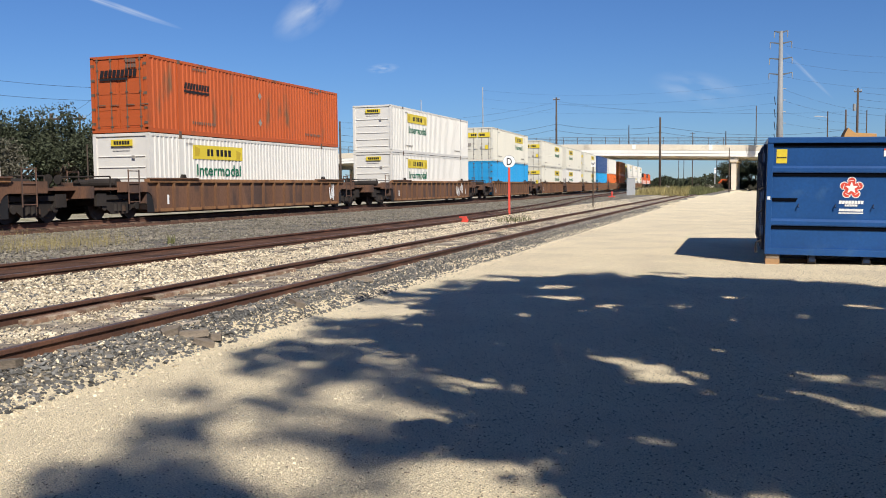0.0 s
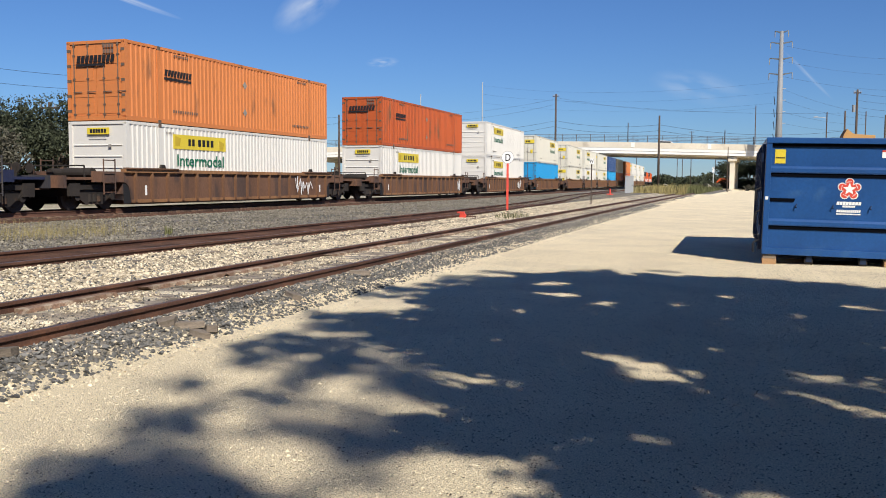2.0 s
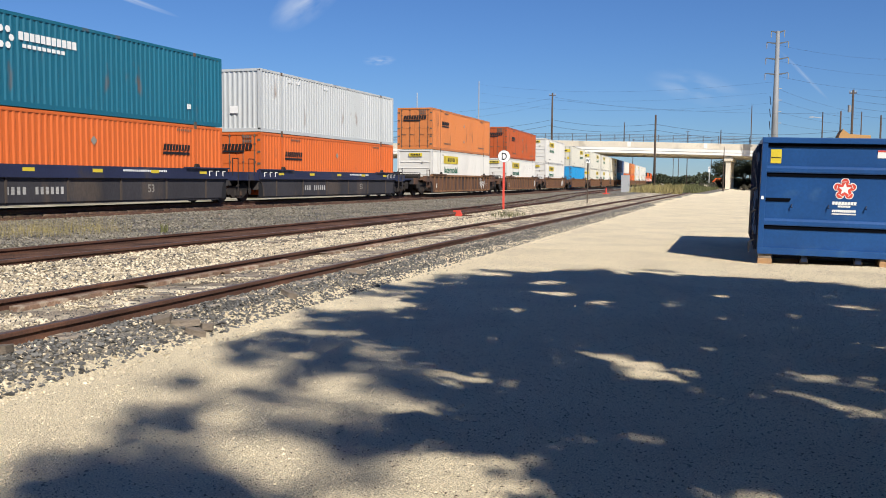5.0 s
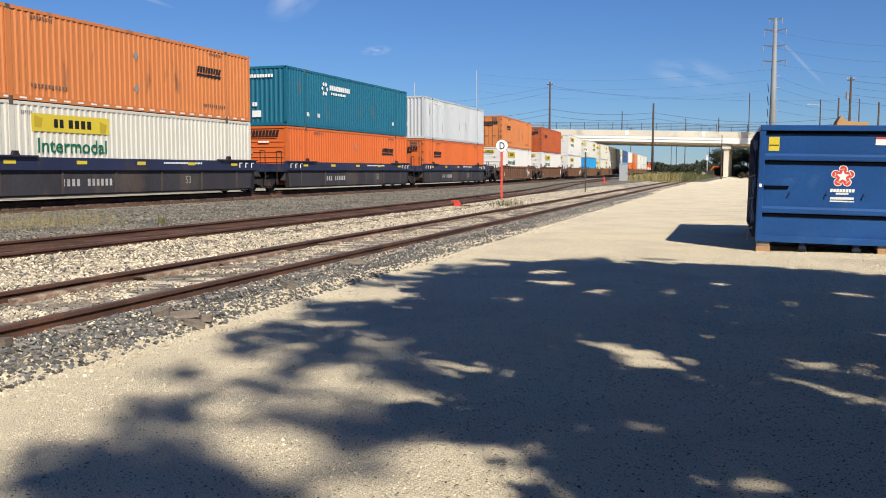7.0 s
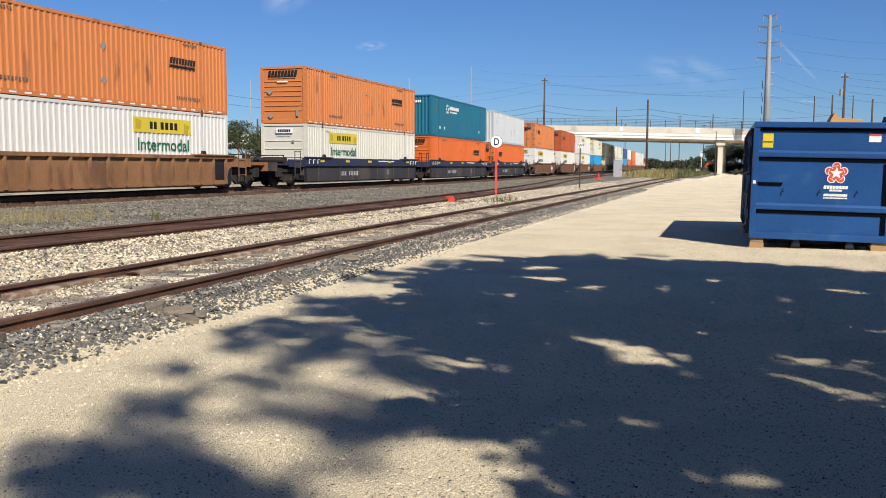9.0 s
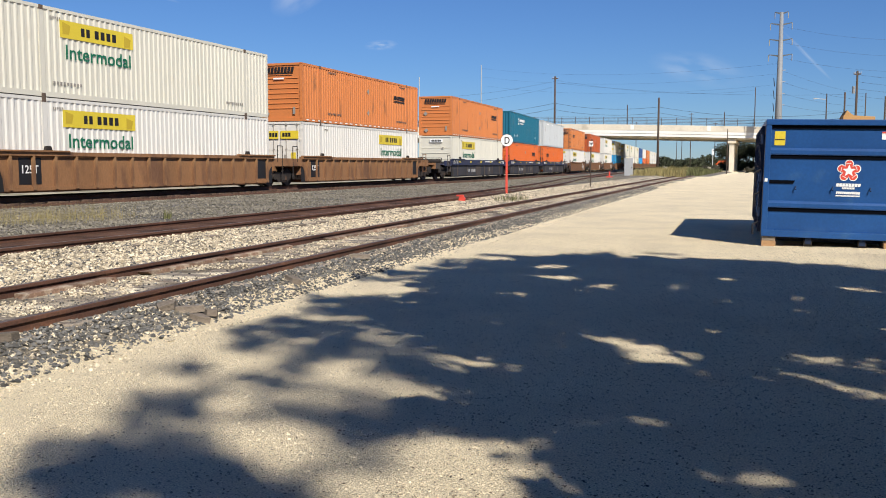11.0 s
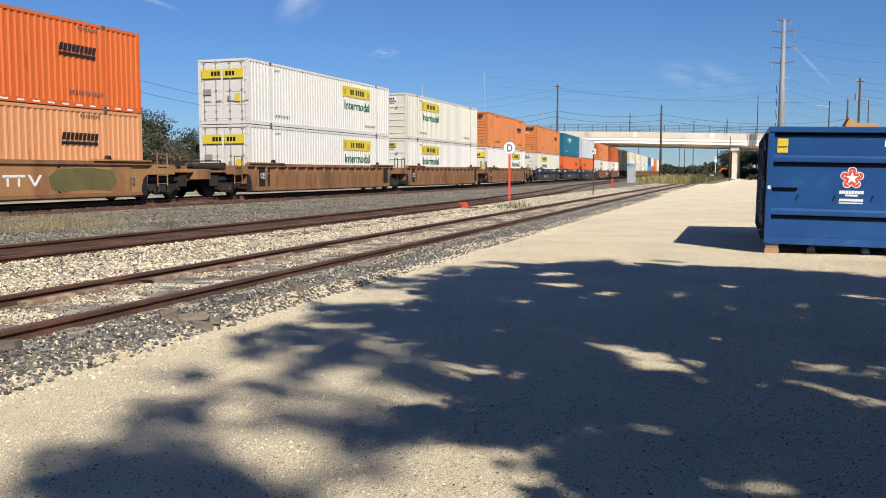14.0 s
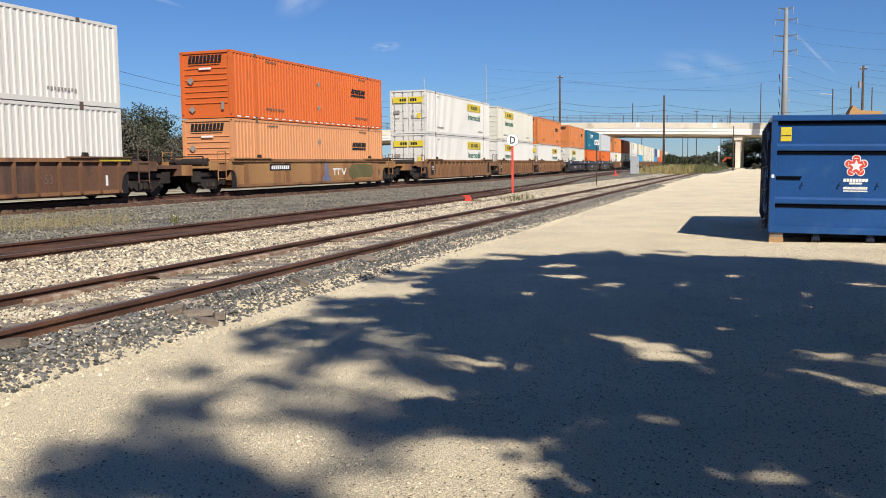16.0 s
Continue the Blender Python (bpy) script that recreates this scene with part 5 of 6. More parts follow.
                pts += [(cx + (0.062 + grow) * math.cos(a + d), cy + (0.062 + grow) * math.sin(a + d)) for d in (-1.5, -1.1, -0.65, -0.2, 0.2, 0.65, 1.1, 1.5)]
                q = a + math.pi / 5
                pts.append(((0.095 + grow) * math.cos(q), (0.095 + grow) * math.sin(q)))
            prism(bm, pts, "z", 0, 0.004)
        return mk

    def star(r0, r1):
        return lambda bm: prism(bm, [((r0, r1)[k % 2] * math.cos(math.pi / 2 + k * math.pi / 5), (r0, r1)[k % 2] * math.sin(math.pi / 2 + k * math.pi / 5)) for k in range(10)], "z", 0, 0.004)
    cx, cz = 1.453, 1.425
    decal("emblem", "emblem_white", lobes(0.016), "sticker", s, Matrix.Translation((cx, 0.058, cz)) @ REAR, "white five-lobed outline")
    decal("emblem", "emblem_red", lobes(0.0), "redsign", s, Matrix.Translation((cx, 0.053, cz)) @ REAR, "red five-lobed star")
    decal("emblem", "emblem_core", star(0.115, 0.05), "sticker", s, Matrix.Translation((cx, 0.048, cz)) @ REAR, "small white star")
    for k in range(5):
        decal("emblem_bar", "emblem_bar", lambda bm: box(bm, -0.045, 0.045, 0.128, 0.137, 0, 0.004), "sticker", s, Matrix.Translation((cx, 0.048, cz)) @ REAR @ Matrix.Rotation(k * math.tau / 5 + 0.12, 4, "Z"))
    for w, h, n, z in ((0.415, 0.058, 8, 1.139), (0.215, 0.036, 8, 1.093), (0.405, 0.046, 12, 1.003), (0.41, 0.024, 18, 0.96)):
        decal("lettering_mark", ("skip_bars", n, w), lambda bm, w=w, h=h, n=n: bar_row(bm, w, h, n, 0.16, 0.008), "sticker", s, Matrix.Translation((cx - w / 2, 0.057, z)) @ REAR, "white lettering bars")
    for x, w, top in ((0.02, 0.25, 0.182), (2.1, 0.30, 0.142)):
        b = thing("timber_block", "raw timber block under the corner of a skip", "timber block", pose(-0.085, 18.05, 0, 0, 0, 1.8) @ pose(x, 0.02, 0))
        bm = bmesh.new()
        box(bm, 0, w, 0, 0.5, -0.01, 0.10)
        part("lower_board", bm, "wood", b, bevel=0.008)
        bm = bmesh.new()
        box(bm, 0.01, w - 0.01, 0.01, 0.5, 0.102, top)
        part("upper_board", bm, "tie", b, bevel=0.008)
    load = thing("waste_heap", "tan cardboard and rubbish heaped in the skip", "waste", s.matrix_basis)
    bm = bmesh.new()
    prism(bm, [(1.35, 2.1), (2.0, 2.1), (1.98, 2.46), (1.6, 2.47), (1.48, 2.58), (1.42, 2.46)], "y", 1.2, 1.9)
    part("cardboard", bm, "cardboard", load, bevel=0.01)
    bm = bmesh.new()
    prism(bm, [(2.3, 2.1), (2.5, 2.1), (2.5, 2.55), (2.4, 2.52)], "y", 0.6, 1.6)
    part("board", bm, "pole", load)
    bm = bmesh.new()
    box(bm, 0.1, W - 0.1, 0.3, L - 0.3, 0.3, 2.1)
    part("rubbish", bm, "tie", load, bevel=0.1)


M["cardboard"] = mat("cardboard", (0.52, 0.30, 0.12), 0.9, vary=0.15, bump=0.1)
make_skip()

# ---- plants ----


def leaf_cloud(centres, radius, per, size, rng, flat=0.7):
    """Small leaves scattered about many centres; returns vertices and faces."""
    c = np.repeat(np.asarray(centres), per, axis=0)
    n = len(c)
    off = rng.normal(0, 1, (n, 3))
    off /= np.linalg.norm(off, axis=1, keepdims=True) + 1e-9
    off *= (rng.random((n, 1)) ** 0.5) * radius
    off[:, 2] *= flat
    p = c + off
    u = rng.normal(0, 1, (n, 3))
    u /= np.linalg.norm(u, axis=1, keepdims=True)
    v = np.cross(u, rng.normal(0, 1, (n, 3)))
    v /= np.linalg.norm(v, axis=1, keepdims=True)
    s = size * rng.uniform(0.6, 1.4, (n, 1))
    quad = np.stack([p - u * s, p + v * s * 0.55, p + u * s, p - v * s * 0.55], axis=1).reshape(-1, 3)
    faces = np.arange(n * 4).reshape(-1, 4)
    return quad.tolist(), faces.tolist()


def make_tree(seed, height, spread, leaf, label, at, group, clumps=240, low=0.25, per=22, size=0.09, name="tree"):
    rng = np.random.default_rng(seed)
    t = thing(name, label, "tree", at, group)
    bm = bmesh.new()
    rod(bm, (0, 0, -0.2), (0.1, 0.05, height * 0.45), 0.028 * height, 0.017 * height, seg=8)
    tips = []
    for k in range(7):
        a = k * 2.4 + rng.random()
        z0 = height * rng.uniform(0.22, 0.45)
        tip = Vector((math.cos(a) * spread * rng.uniform(0.35, 0.75), math.sin(a) * spread * rng.uniform(0.35, 0.75), height * rng.uniform(0.5, 0.88)))
        rod(bm, (0.05, 0.02, z0), tip, 0.013 * height, 0.004 * height, seg=6)
        tips.append(tip)
    part("trunk", bm, "bark", t)
    cs = []
    lobes = [(np.array(q), rng.uniform(0.28, 0.5) * spread) for q in tips] + [(np.array((0, 0, height * 0.8)), 0.45 * spread)]
    lobes += [(np.array((rng.uniform(-0.6, 0.6) * spread, rng.uniform(-0.6, 0.6) * spread, height * low)), 0.4 * spread) for _ in range(4)]
    for _ in range(clumps):
        c, r = lobes[rng.integers(len(lobes))]
        d = rng.normal(0, 1, 3)
        d /= np.linalg.norm(d)
        q = c + d * r * rng.random() ** 0.35
        q[2] = max(0.3, min(height, q[2]))
        cs.append(q)
    v, f = leaf_cloud(cs, 0.085 * height, per, size, rng)
    part("crown", soup("crown", v, f, leaf), leaf, t)
    return t


def make_woods():
    group = "trees behind the train"
    kinds = [make_tree(11, 6.6, 3.2, "leaf_dark", "dense dark green tree behind the railway", pose(-44, 45, 0), group, 620, 0.18),
             make_tree(12, 5.6, 2.6, "leaf_grey", "dusty olive bushy tree behind the railway", pose(-42, 51, 0), group, 600, 0.12),
             make_tree(13, 6.0, 3.4, "leaf", "spreading green tree behind the railway", pose(-46, 56, 0), group, 600, 0.15)]
    rng = random.Random(5)
    for k in range(24):
        y = 8 + k * 3.3 + rng.uniform(-1, 1)
        x = -43 - rng.uniform(0, 7) - max(0, y - 60) * 0.15
        s = rng.uniform(0.72, 1.08) * (0.85 if y > 62 else 1.0)
        o = copy_thing(kinds[rng.randrange(3)], pose(x, y, 0, 0, 0, rng.uniform(0, 360)))
        o.scale = (s, s, s)
    # dark growth under and behind the bridge
    for x, y, s in ((-9.3, 229, 1.1), (-4.5, 228, 1.2), (-1.5, 227, 1.1), (1.5, 229, 1.3), (5, 227, 1.2), (9, 229, 1.3), (-6.8, 231, 1.2), (13, 227, 1.3)):
        o = copy_thing(kinds[0], pose(x, y, -0.3, 0, 0, x * 40))
        o.scale = (s, s, s)
        tagged(o, "dark tree in the shade behind the bridge")
    for x, y, s in ((-3.6, 190, 0.25), (-2.0, 192, 0.3), (-0.5, 189, 0.28), (1.2, 192, 0.34), (-9.6, 187, 0.3), (-11.5, 186, 0.3), (-13.5, 190, 0.3)):
        o = copy_thing(kinds[1], pose(x, y, -0.2, 0, 0, x * 70))
        o.scale = (s * 1.6, s, s)
        tagged(o, "low scrubby bush beside the bridge pier")


make_woods()


def far_woods():
    rng = np.random.default_rng(21)
    cs = []
    for _ in range(2600):
        x = rng.uniform(-140, 60)
        y = 420 + rng.uniform(-15, 25)
        h = 3.4 + 3.2 * noise.noise((x * 0.05, 0.3, 0)) + 2.4 * noise.noise((x * 0.2, 1.3, 0))
        cs.append((x, y, rng.uniform(0, 1) ** 0.7 * h))
    v, f = leaf_cloud(cs, 1.3, 14, 0.55, rng)
    tagged(new("far_woods", soup("far_woods", v, f, "leaf_dark")), "hazy line of dark trees beyond the bridge", "trees", kind="stuff")


far_woods()


def blades(name, label, material, count, place, lo, hi, width, seed):
    rng = np.random.default_rng(seed)
    verts, faces = [], []
    for _ in range(count):
        x, y = place(rng)
        h = rng.uniform(lo, hi)
        if y > 90:
            h *= 0.25 + 1.0 * max(0.0, 0.45 + noise.noise((x * 0.35, y * 0.12, 0.0)))
        a = rng.random() * math.tau
        dx, dy = math.cos(a) * width, math.sin(a) * width
        lx, ly = rng.normal(0, 0.22 * h, 2)
        z = ground_z(x, y) - 0.02
        k = len(verts)
        verts += [(x - dx, y - dy, z), (x + dx, y + dy, z), (x + lx * 0.4 + dx * 0.7, y + ly * 0.4 + dy * 0.7, z + h * 0.6), (x + lx, y + ly, z + h), (x + lx * 0.4 - dx * 0.7, y + ly * 0.4 - dy * 0.7, z + h * 0.6)]
        faces += [(k, k + 1, k + 2, k + 4), (k + 4, k + 2, k + 3)]
    tagged(new(name, soup(name, verts, faces, material)), label, "grass", kind="stuff")


def patch(cx, cy, rx, ry):
    def place(rng):
        a, r = rng.random() * math.tau, rng.random() ** 0.6
        return cx + rx * r * math.cos(a), cy + ry * r * math.sin(a)
    return place


def strip(rng):
    y = rng.uniform(104, 190)
    while noise.noise((y * 0.2, 3.0, 0.0)) < -0.25:
        y = rng.uniform(104, 190)
    x = -8.5 - (y - 104) * 0.075 - rng.random() ** 1.4 * (6.0 + (y - 104) * 0.02)
    return x, y


def strip_green(rng):
    y = rng.uniform(112, 192)
    x = -7.6 - (y - 104) * 0.01 - rng.random() * 5.0
    return x, y


blades("dry_grass", "dry yellowed weeds along the end of the siding", "dry_grass", 9000, strip, 0.25, 1.1, 0.028, 31)
blades("green_grass", "green weeds along the end of the siding", "grass", 6000, strip_green, 0.3, 1.05, 0.028, 32)
blades("trackside_weeds", "thin dry weeds in the ballast beside the main line", "dry_grass", 1000, patch(-14.6, 15.8, 1.5, 2.2), 0.1, 0.45, 0.002, 33)
blades("trackside_weeds", "small green weeds in the ballast", "dry_grass", 200, patch(-14.3, 15.2, 1.3, 1.8), 0.08, 0.25, 0.004, 34)
blades("trackside_sprout", "single green sprout beside the middle track", "grass", 30, patch(-12.5, 17.1, 0.1, 0.15), 0.1, 0.32, 0.012, 35)
blades("siding_weeds", "small weeds beside the siding", "grass", 160, patch(-8.9, 33.0, 0.5, 1.6), 0.08, 0.28, 0.01, 36)

# ---- the broad tree behind the camera, whose shade lies on the yard ----
SHADE_EDGE = [(-3.2, 2.0), (-3.35, 3.3), (-3.55, 4.2), (-3.8, 5.1), (-4.1, 6.0), (-4.3, 7.3), (-4.3, 7.9), (-4.75, 9.0), (-4.75, 9.6), (-4.5, 10.3), (-5.15, 11.7), (-4.9, 12.8), (-4.7, 13.8),
              (-4.2, 14.9), (-3.2, 15.2), (-1.46, 15.5), (0.7, 14.9), (3.0, 14.5), (6.0, 14.5), (9.0, 12.5), (11.0, 9.0), (10.0, 3.0), (6.0, -1.0), (0.0, -1.0)]
DENSE_EDGE = [(0.3, 2.0), (-0.5, 3.7), (-0.95, 4.1), (-1.4, 4.6), (-1.75, 5.1), (-2.0, 5.8), (-2.4, 6.8), (-2.95, 7.35), (-3.5, 8.2), (-4.0, 8.8), (-3.7, 9.5), (-4.0, 10.6), (-4.2, 12.6),
              (-3.8, 13.9), (-3.2, 14.9), (-1.46, 15.3), (0.7, 14.7), (3.0, 14.2), (6.0, 14.0), (8.0, 12.0), (10.0, 9.0), (9.0, 3.0), (6.0, 0.0)]
SUN_SPOTS = [(-1.1, 7.75, 0.46, 0.34), (-0.7, 7.15, 0.38, 0.38), (-0.85, 7.5, 0.4, 0.34), (-1.4, 7.95, 0.3, 0.26), (-1.86, 11.41, 0.34, 0.34), (-3.0, 13.3, 0.5, 0.42), (-2.57, 12.0, 0.46, 0.38), (-0.39, 12.55, 0.36, 0.34), (0.56, 7.56, 0.42, 0.34),
             (-0.06, 6.6, 0.28, 0.22), (0.24, 7.0, 0.24, 0.2), (-1.16, 4.89, 0.22, 0.26), (-0.68, 5.4, 0.2, 0.24), (-1.4, 4.71, 0.26, 0.24), (0.1, 4.44, 0.3, 0.26), (-2.1, 6.6, 0.3, 0.32),
             (0.75, 6.44, 0.3, 0.3), (-1.02, 11.5, 0.38, 0.3), (0.33, 11.1, 0.46, 0.28), (1.12, 12.05, 0.4, 0.3), (-2.7, 10.3, 0.32, 0.3), (-0.3, 10.2, 0.28, 0.24), (1.2, 9.2, 0.4, 0.3), (0.9, 5.3, 0.26, 0.24)]


LEAF_CLUMPS = [(-3.45, 4.1, 0.3, 0.36), (-3.35, 6.5, 0.4, 0.24), (-2.6, 6.95, 0.4, 0.26), (-3.5, 5.6, 0.26, 0.22), (-2.35, 6.2, 0.3, 0.16), (-4.1, 5.8, 0.16, 0.4), (-3.2, 4.1, 0.36, 0.55), (-3.1, 3.4, 0.35, 0.4), (-2.9, 3.5, 0.3, 0.35), (-3.9, 7.34, 0.6, 0.3), (-3.2, 7.3, 0.35, 0.35), (-4.37, 11.57, 0.5, 0.4),
               (-4.3, 9.3, 0.35, 0.25), (-2.95, 5.5, 0.42, 0.24), (-3.0, 6.7, 0.36, 0.16), (-3.25, 4.75, 0.24, 0.26), (-2.1, 4.85, 0.36, 0.2), (-1.75, 6.2, 0.25, 0.2), (-1.9, 4.1, 0.2, 0.2), (-1.6, 5.0, 0.2, 0.2), (-2.5, 6.0, 0.3, 0.14), (-2.15, 3.7, 0.3, 0.2), (-4.1, 12.9, 0.4, 0.3)]
SUN_GAPS = [(-2.5, 6.5, 0.42, 0.26), (-2.77, 6.1, 0.30, 0.16), (-2.3, 5.5, 0.42, 0.34), (-3.6, 6.3, 0.34, 0.32), (-4.3, 8.5, 0.3, 0.35), (-3.9, 10.0, 0.34, 0.3), (-2.4, 4.3, 0.5, 0.4), (-1.5, 4.1, 0.42, 0.36),
            (-3.5, 5.2, 0.3, 0.3), (-3.7, 5.7, 0.25, 0.3), (-1.9, 5.2, 0.25, 0.3), (-4.3, 4.9, 0.3, 0.5), (-3.9, 3.5, 0.25, 0.4), (-2.9, 4.3, 0.25, 0.25), (-4.5, 10.4, 0.35, 0.4)]


def spots(some, x, y):
    """How far the place lies inside the nearest of some ellipses, from 0 to 1."""
    return max(max(0.0, 1 - (((x - a) / c) ** 2 + ((y - b) / d) ** 2) / 2.2) for a, b, c, d in some)


def inside(poly, x, y):
    hit = False
    for (ax, ay), (bx, by) in zip(poly, poly[1:] + poly[:1]):
        if (ay > y) != (by > y) and x < (bx - ax) * (y - ay) / (by - ay) + ax:
            hit = not hit
    return hit


def shade_tree():
    rng = np.random.default_rng(77)
    foot = (8.3, 0.2)
    t = thing("shade_tree", "broad leafy tree that shades the gravel yard", "tree", pose(*foot, 0))
    inv = Matrix.Translation((-foot[0], -foot[1], 0))
    cs = []
    for _ in range(18000):
        x, y = rng.uniform(-5.4, 11.5), rng.uniform(-1.0, 16.2)
        fx, fy = 0.45 * noise.noise((x * 2.6, y * 2.6, 12.0)), 0.75 * noise.noise((x * 2.2, y * 1.6, 15.0)) + 0.3 * noise.noise((x * 6, y * 6, 1.0))
        if not inside(SHADE_EDGE, x + fx, y + fy - 0.15):
            continue
        n = noise.noise((x * 1.5, y * 1.7, 4.0)) + 0.85 * noise.noise((x * 3.6, y * 4.2, 8.0))
        jx, jy = 0.35 * noise.noise((x * 1.7, y * 1.7, 2.0)), 0.5 * noise.noise((x * 1.7, y * 1.7, 6.0))
        high = 0.0
        if inside(DENSE_EDGE, x + jx, y + jy):
            if n > 0.92 or any(((x - a) / c) ** 2 + ((y - b) / d) ** 2 < 0.72 for a, b, c, d in SUN_SPOTS):
                continue
        else:
            high = 9.0 if y < 7 else 6.0
            n += 0.45 * spots(SUN_GAPS, x, y) - 1.0 * spots(LEAF_CLUMPS, x, y)
            if n > (-0.1 if y < 5 else -0.08) or rng.random() < 0.6:
                continue
        u, w = (x - 3.0) / 9.0, (y - 7.0) / 9.0
        h = max(4.7, 6.6 + 2.4 * (1 - min(1, u * u + w * w)) * rng.uniform(-0.8, 1.0) + 0.5 * rng.normal() + high)
        cs.append((x - SHADE.x * h - foot[0], y - SHADE.y * h - foot[1], h))
    v, f = leaf_cloud(cs, 0.26, 16, 0.098, rng, 0.8)
    part("crown", soup("crown", v, f, "leaf_thin"), "leaf_thin", t)
    bm = bmesh.new()
    rod(bm, (0, 0, -0.3), (0.2, 0.3, 3.6), 0.42, 0.32, seg=12)
    for k in range(9):
        c = Vector(cs[int(rng.integers(len(cs)))])
        a = Vector((0.2, 0.3, 3.5))
        m = a.lerp(c, 0.5) + Vector((0, 0, 1.0))
        rod(bm, a, m, 0.17, 0.10, seg=8)
        rod(bm, m, c, 0.10, 0.02, seg=6)
    part("trunk", bm, "bark", t)


shade_tree()


def unseen_trees():
    """Unseen tall trees, added behind the camera and to its right to cut the sky light."""
    group = "tall trees round the yard"
    kinds = [make_tree(61, 11.5, 5.2, "leaf_dark", "unseen tall dense tree added to block sky light", pose(19, 6, 0), group, 420, 0.22, 26, 0.17),
             make_tree(62, 10.5, 5.4, "leaf", "unseen tall spreading tree added to block sky light", pose(20, -4, 0), group, 420, 0.22, 26, 0.17)]
    rng = random.Random(9)
    for k, (x, y) in enumerate(((18, -13), (12, -17), (5, -16), (-2, -15), (-9, -16), (-16, -15), (-23, -17), (-30, -15), (-38, -16), (24, 1), (25, -9), (8, -23), (-5, -22), (22, 16), (15, -8), (11, -11), (21, -6), (16, -20), (28, 8), (-12, -26), (0, -27))):
        copy_thing(kinds[k % 2], pose(x, y, 0, 0, 0, rng.uniform(0, 360)))


unseen_trees()


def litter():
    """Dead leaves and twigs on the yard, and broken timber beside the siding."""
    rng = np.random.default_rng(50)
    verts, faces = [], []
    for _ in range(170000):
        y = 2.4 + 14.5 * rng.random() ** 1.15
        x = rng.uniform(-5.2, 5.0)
        # real litter, made denser to the right to darken and warm the shade
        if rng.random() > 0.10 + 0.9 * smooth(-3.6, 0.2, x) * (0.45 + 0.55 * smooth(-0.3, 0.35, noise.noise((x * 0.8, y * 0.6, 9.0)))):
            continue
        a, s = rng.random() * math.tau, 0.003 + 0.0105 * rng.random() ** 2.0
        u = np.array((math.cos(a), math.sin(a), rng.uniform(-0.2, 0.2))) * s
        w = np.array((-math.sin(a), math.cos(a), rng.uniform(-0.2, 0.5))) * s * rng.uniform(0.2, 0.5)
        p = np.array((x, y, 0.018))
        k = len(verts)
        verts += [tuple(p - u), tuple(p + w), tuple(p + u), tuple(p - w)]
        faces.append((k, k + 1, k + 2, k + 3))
    tagged(new("dead_leaves", soup("dead_leaves", verts, faces, "dead")), "brown dead leaves and twigs on the gravel, thickened to darken its shaded part", "leaf litter", kind="stuff")
    for k, (x, y, l, a) in enumerate(((-5.15, 7.35, 0.3, 20), (-5.0, 7.5, 0.26, -35), (-5.3, 7.2, 0.24, 70), (-4.95, 7.25, 0.2, 5), (-5.4, 5.3, 0.3, 60), (-5.25, 9.6, 0.25, -20), (-5.5, 12.0, 0.3, 15))):
        t = thing("broken_timber", "splintered grey piece of old railway tie", "timber", pose(x, y, ground_z(x, y) + 0.03, rng.uniform(-8, 8), rng.uniform(-14, 14), a), "broken timber beside the siding")
        bm = bmesh.new()
        prism(bm, [(-l / 2, -0.05), (l / 2 - 0.08, -0.07), (l / 2, 0.0), (l / 2 - 0.12, 0.06), (-l / 2 + 0.05, 0.05)], "z", -0.03, 0.035)
        part("piece", bm, "tie", t, bevel=0.008)


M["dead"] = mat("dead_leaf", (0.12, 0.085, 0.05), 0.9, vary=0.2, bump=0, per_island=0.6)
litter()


# ---- beyond and on the bridge ----


def far_things():
    x, y = polar(2.55, 330)
    sh = thing("far_shed", "small red-roofed shed beyond the bridge", "shed", pose(x, y, 0))
    bm = bmesh.new()
    box(bm, -1.8, 1.8, -1.5, 1.5, 0, 1.7)
    part("wall", bm, "concrete", sh)
    bm = bmesh.new()
    prism(bm, [(-2.2, 1.7), (2.2, 1.7), (1.2, 3.0), (-1.0, 3.0)], "y", -1.8, 1.8)
    part("roof", bm, "loco", sh, "red roof")
    x, y = polar(3.1, 300)
    sg = thing("railway_signal", "slim railway signal with a pale head", "signal", pose(x, y, 0))
    bm = bmesh.new()
    rod(bm, (0, 0, -0.3), (0, 0, 6.5), 0.14, seg=8)
    part("mast", bm, "galv", sg)
    bm = bmesh.new()
    box(bm, -0.3, 0.3, -0.2, 0.2, 4.8, 6.4)
    part("head", bm, "sticker", sg, bevel=0.05)
    bm = bmesh.new()
    box(bm, 0.4, 1.4, -0.2, 0.2, 5.9, 6.7)
    part("hood", bm, "dark", sg, bevel=0.05)


far_things()


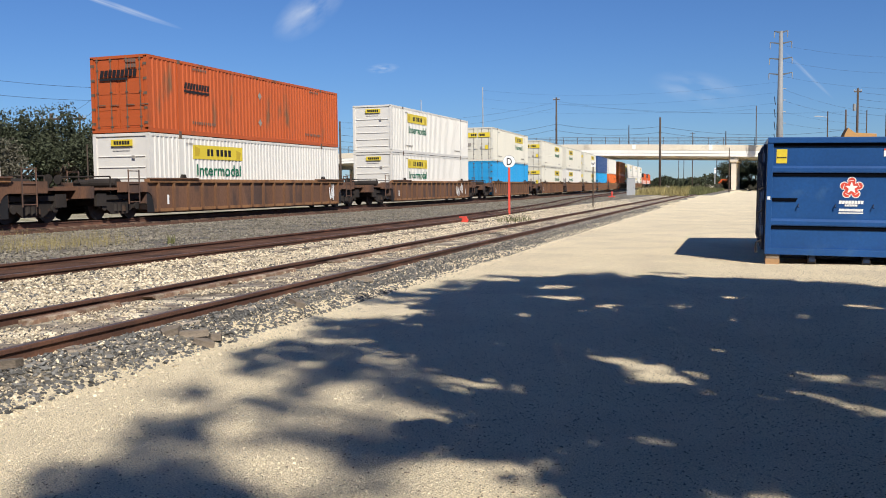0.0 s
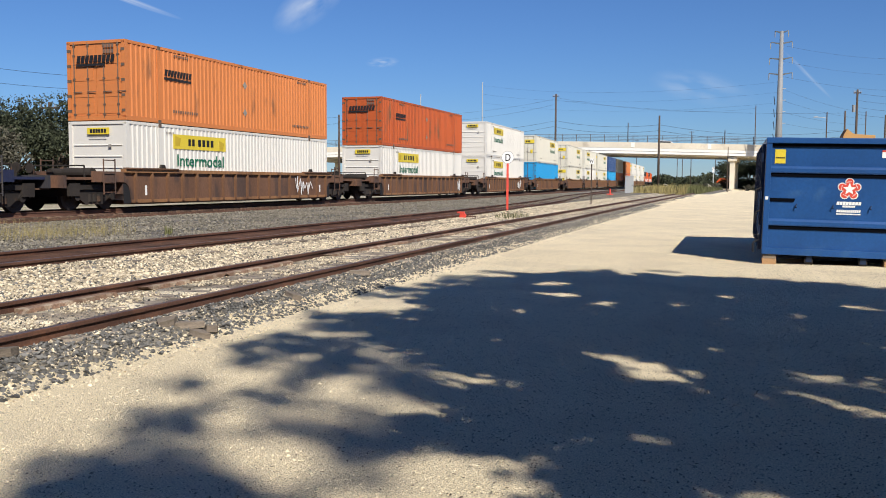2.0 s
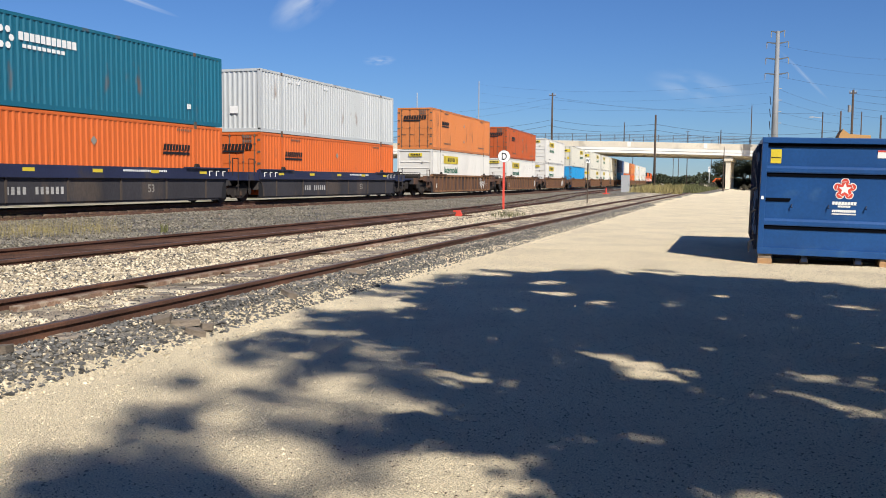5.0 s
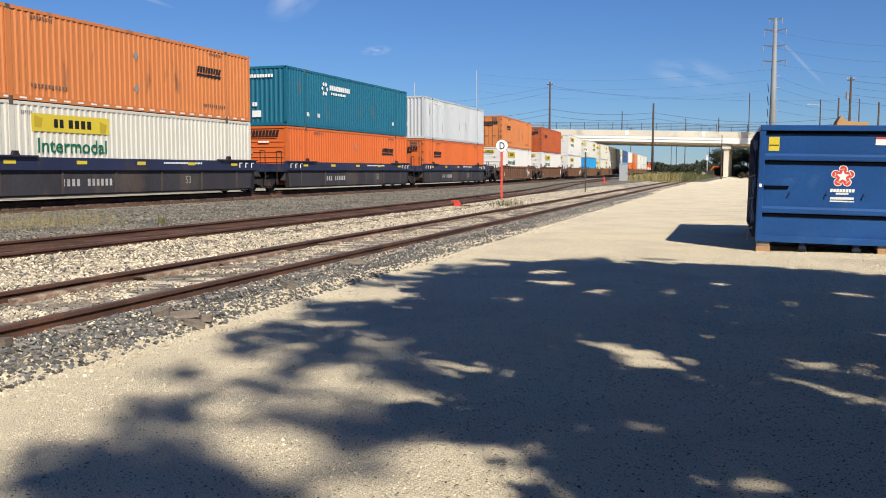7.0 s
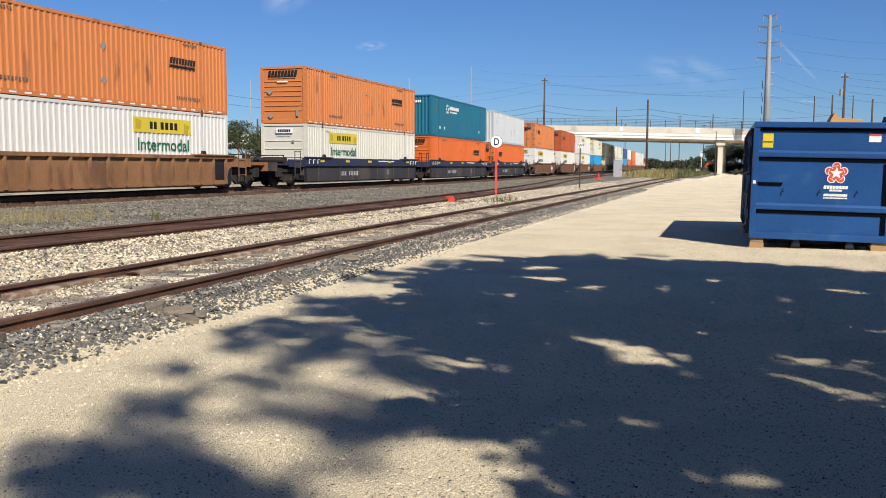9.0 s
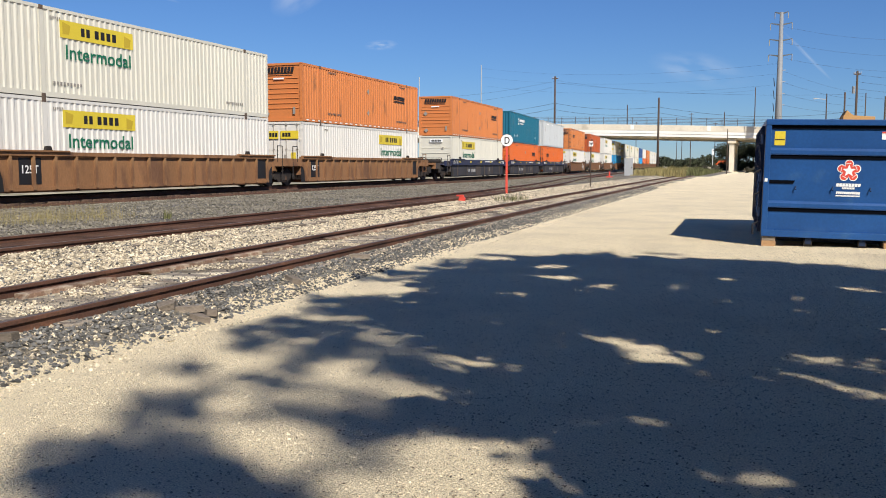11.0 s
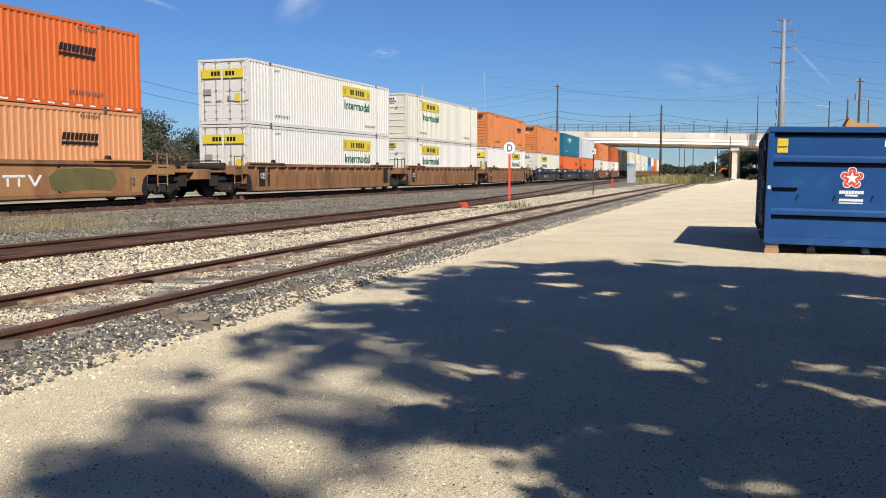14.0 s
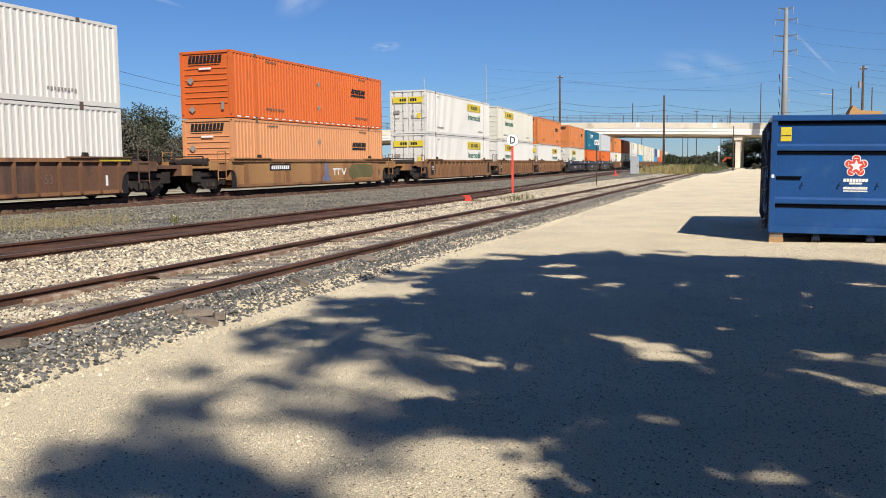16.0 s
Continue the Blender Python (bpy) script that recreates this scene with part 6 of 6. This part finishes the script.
def bridge_car():
    c = thing("car", "white car driving over the road bridge", "car")

    def add(name, mk, material, parent=None, bevel=0.0):
        bm = bmesh.new()
        mk(bm)
        return part(name, bm, material, parent or c, bevel=bevel)
    add("body", lambda bm: prism(bm, [(-2.3, 0.35), (2.3, 0.35), (2.35, 0.8), (1.3, 1.05), (0.7, 1.65), (-1.5, 1.75), (-2.25, 1.1), (-2.35, 0.8)], "y", -0.88, 0.88), "carwhite", bevel=0.05)
    add("side_window", lambda bm: prism(bm, [(1.0, 1.1), (0.6, 1.55), (-1.4, 1.62), (-1.9, 1.12)], "y", -0.9, 0.9), "glass")
    for x in (-1.4, 1.4):
        for y in (-0.85, 0.62):
            w = add("wheel", lambda bm, x=x, y=y: rod(bm, (x, y, 0.33), (x, y + 0.23, 0.33), 0.33, seg=16), "dark")
            add("rim", lambda bm, x=x, y=y: rod(bm, (x, y - 0.01, 0.33), (x, y + 0.24, 0.33), 0.2, seg=12), "galv", w)
    return c


white_car = bridge_car()

# ---- thin cloud and vapour trails ----


def vapour(name, label, az, el, length, width, tilt, strength, seed, even=0.35):
    d = 3000.0
    m = bpy.data.materials.new("thin_vapour")
    m.use_nodes = True
    n, l = m.node_tree.nodes, m.node_tree.links
    n.remove(n["Principled BSDF"])
    co, gr, no = n.new("ShaderNodeTexCoord"), n.new("ShaderNodeTexGradient"), n.new("ShaderNodeTexNoise")
    mp = n.new("ShaderNodeMapping")
    mp.inputs["Location"].default_value = (-1.0, -1.0, 0)
    mp.inputs["Scale"].default_value = (2.0, 2.0, 0.0)
    l.new(co.outputs["Generated"], mp.inputs["Vector"])
    gr.gradient_type = "SPHERICAL"
    l.new(mp.outputs["Vector"], gr.inputs["Vector"])
    no.inputs["Scale"].default_value, no.inputs["Detail"].default_value = 2.2 + seed % 3, 5
    l.new(co.outputs["Generated"], no.inputs["Vector"])
    mr = n.new("ShaderNodeMapRange")
    l.new(no.outputs["Fac"], mr.inputs["Value"])
    mr.inputs["From Min"].default_value, mr.inputs["From Max"].default_value = even, 0.75
    k1, k2 = n.new("ShaderNodeMath"), n.new("ShaderNodeMath")
    k1.operation = k2.operation = "MULTIPLY"
    l.new(gr.outputs["Fac"], k1.inputs[0])
    l.new(mr.outputs["Result"], k1.inputs[1])
    l.new(k1.outputs[0], k2.inputs[0])
    k2.inputs[1].default_value = strength
    tr, em, mx = n.new("ShaderNodeBsdfTransparent"), n.new("ShaderNodeEmission"), n.new("ShaderNodeMixShader")
    em.inputs["Color"].default_value, em.inputs["Strength"].default_value = (0.80, 0.88, 1.0, 1), 0.75
    l.new(k2.outputs[0], mx.inputs[0])
    l.new(tr.outputs[0], mx.inputs[1])
    l.new(em.outputs[0], mx.inputs[2])
    l.new(mx.outputs[0], n["Material Output"].inputs["Surface"])
    me = bpy.data.meshes.new(name)
    a, b = d * radians(length) / 2, d * radians(width) / 2
    me.from_pydata([(-a, -b, 0), (a, -b, 0), (a, b, 0), (-a, b, 0)], [], [(0, 1, 2, 3)])
    me.materials.append(m)
    ob = new(name, me)
    x, y = polar(az, d)
    ob.matrix_basis = Matrix.Translation((x, y, d * math.tan(radians(el)))) @ pose(0, 0, 0, 90, 0, az) @ Matrix.Rotation(radians(tilt), 4, "Z")
    ob.visible_shadow = False
    tagged(ob, label, "cloud", kind="structure")


vapour("vapour_trail", "thin white vapour trail in the blue sky", 38.6, 10.5, 7.5, 0.42, -17, 0.9, 1, 0.1)
vapour("vapour_trail", "thin white vapour trail in the blue sky", -2.0, 6.2, 4.2, 0.25, -47, 0.4, 2, 0.1)
vapour("cloud_wisp", "faint white wisp of cloud", 27.6, 10.7, 5.6, 2.5, 38, 0.8, 3, 0.3)
vapour("cloud_wisp", "faint white wisp of cloud", 3.9, 5.6, 6.5, 2.2, -12, 0.45, 4)
vapour("cloud_wisp", "faint white wisp of cloud", 23.2, 7.3, 2.2, 0.7, 4, 0.55, 5)

# ---- movement ----


def motions():
    """The train rolls away along the main line at an even speed; a car crosses the bridge."""
    for ob, s0, up in moving:
        rows = []
        for k in range(17):
            x, y, h = main_line(s0 + SPEED * k)
            rows.append((float(k), Matrix.Translation((x, y, RAIL_MAIN + up)) @ Matrix.Rotation(h, 4, "Z")))
        walk(ob, rows)
    rows = []
    for k in range(17):
        x = -51.7 + 15.7 * k
        z = 9.21 - 0.033 * (math.hypot(x + 50, 15) - 15) * (1.0 if x > -50 else 0.75)
        rows.append((float(k), Matrix.Translation((x, 199.5, z)) @ Matrix.Rotation(0.033 * (x + 50) / math.hypot(x + 50, 15), 4, "Y")))
    walk(white_car, rows)


motions()
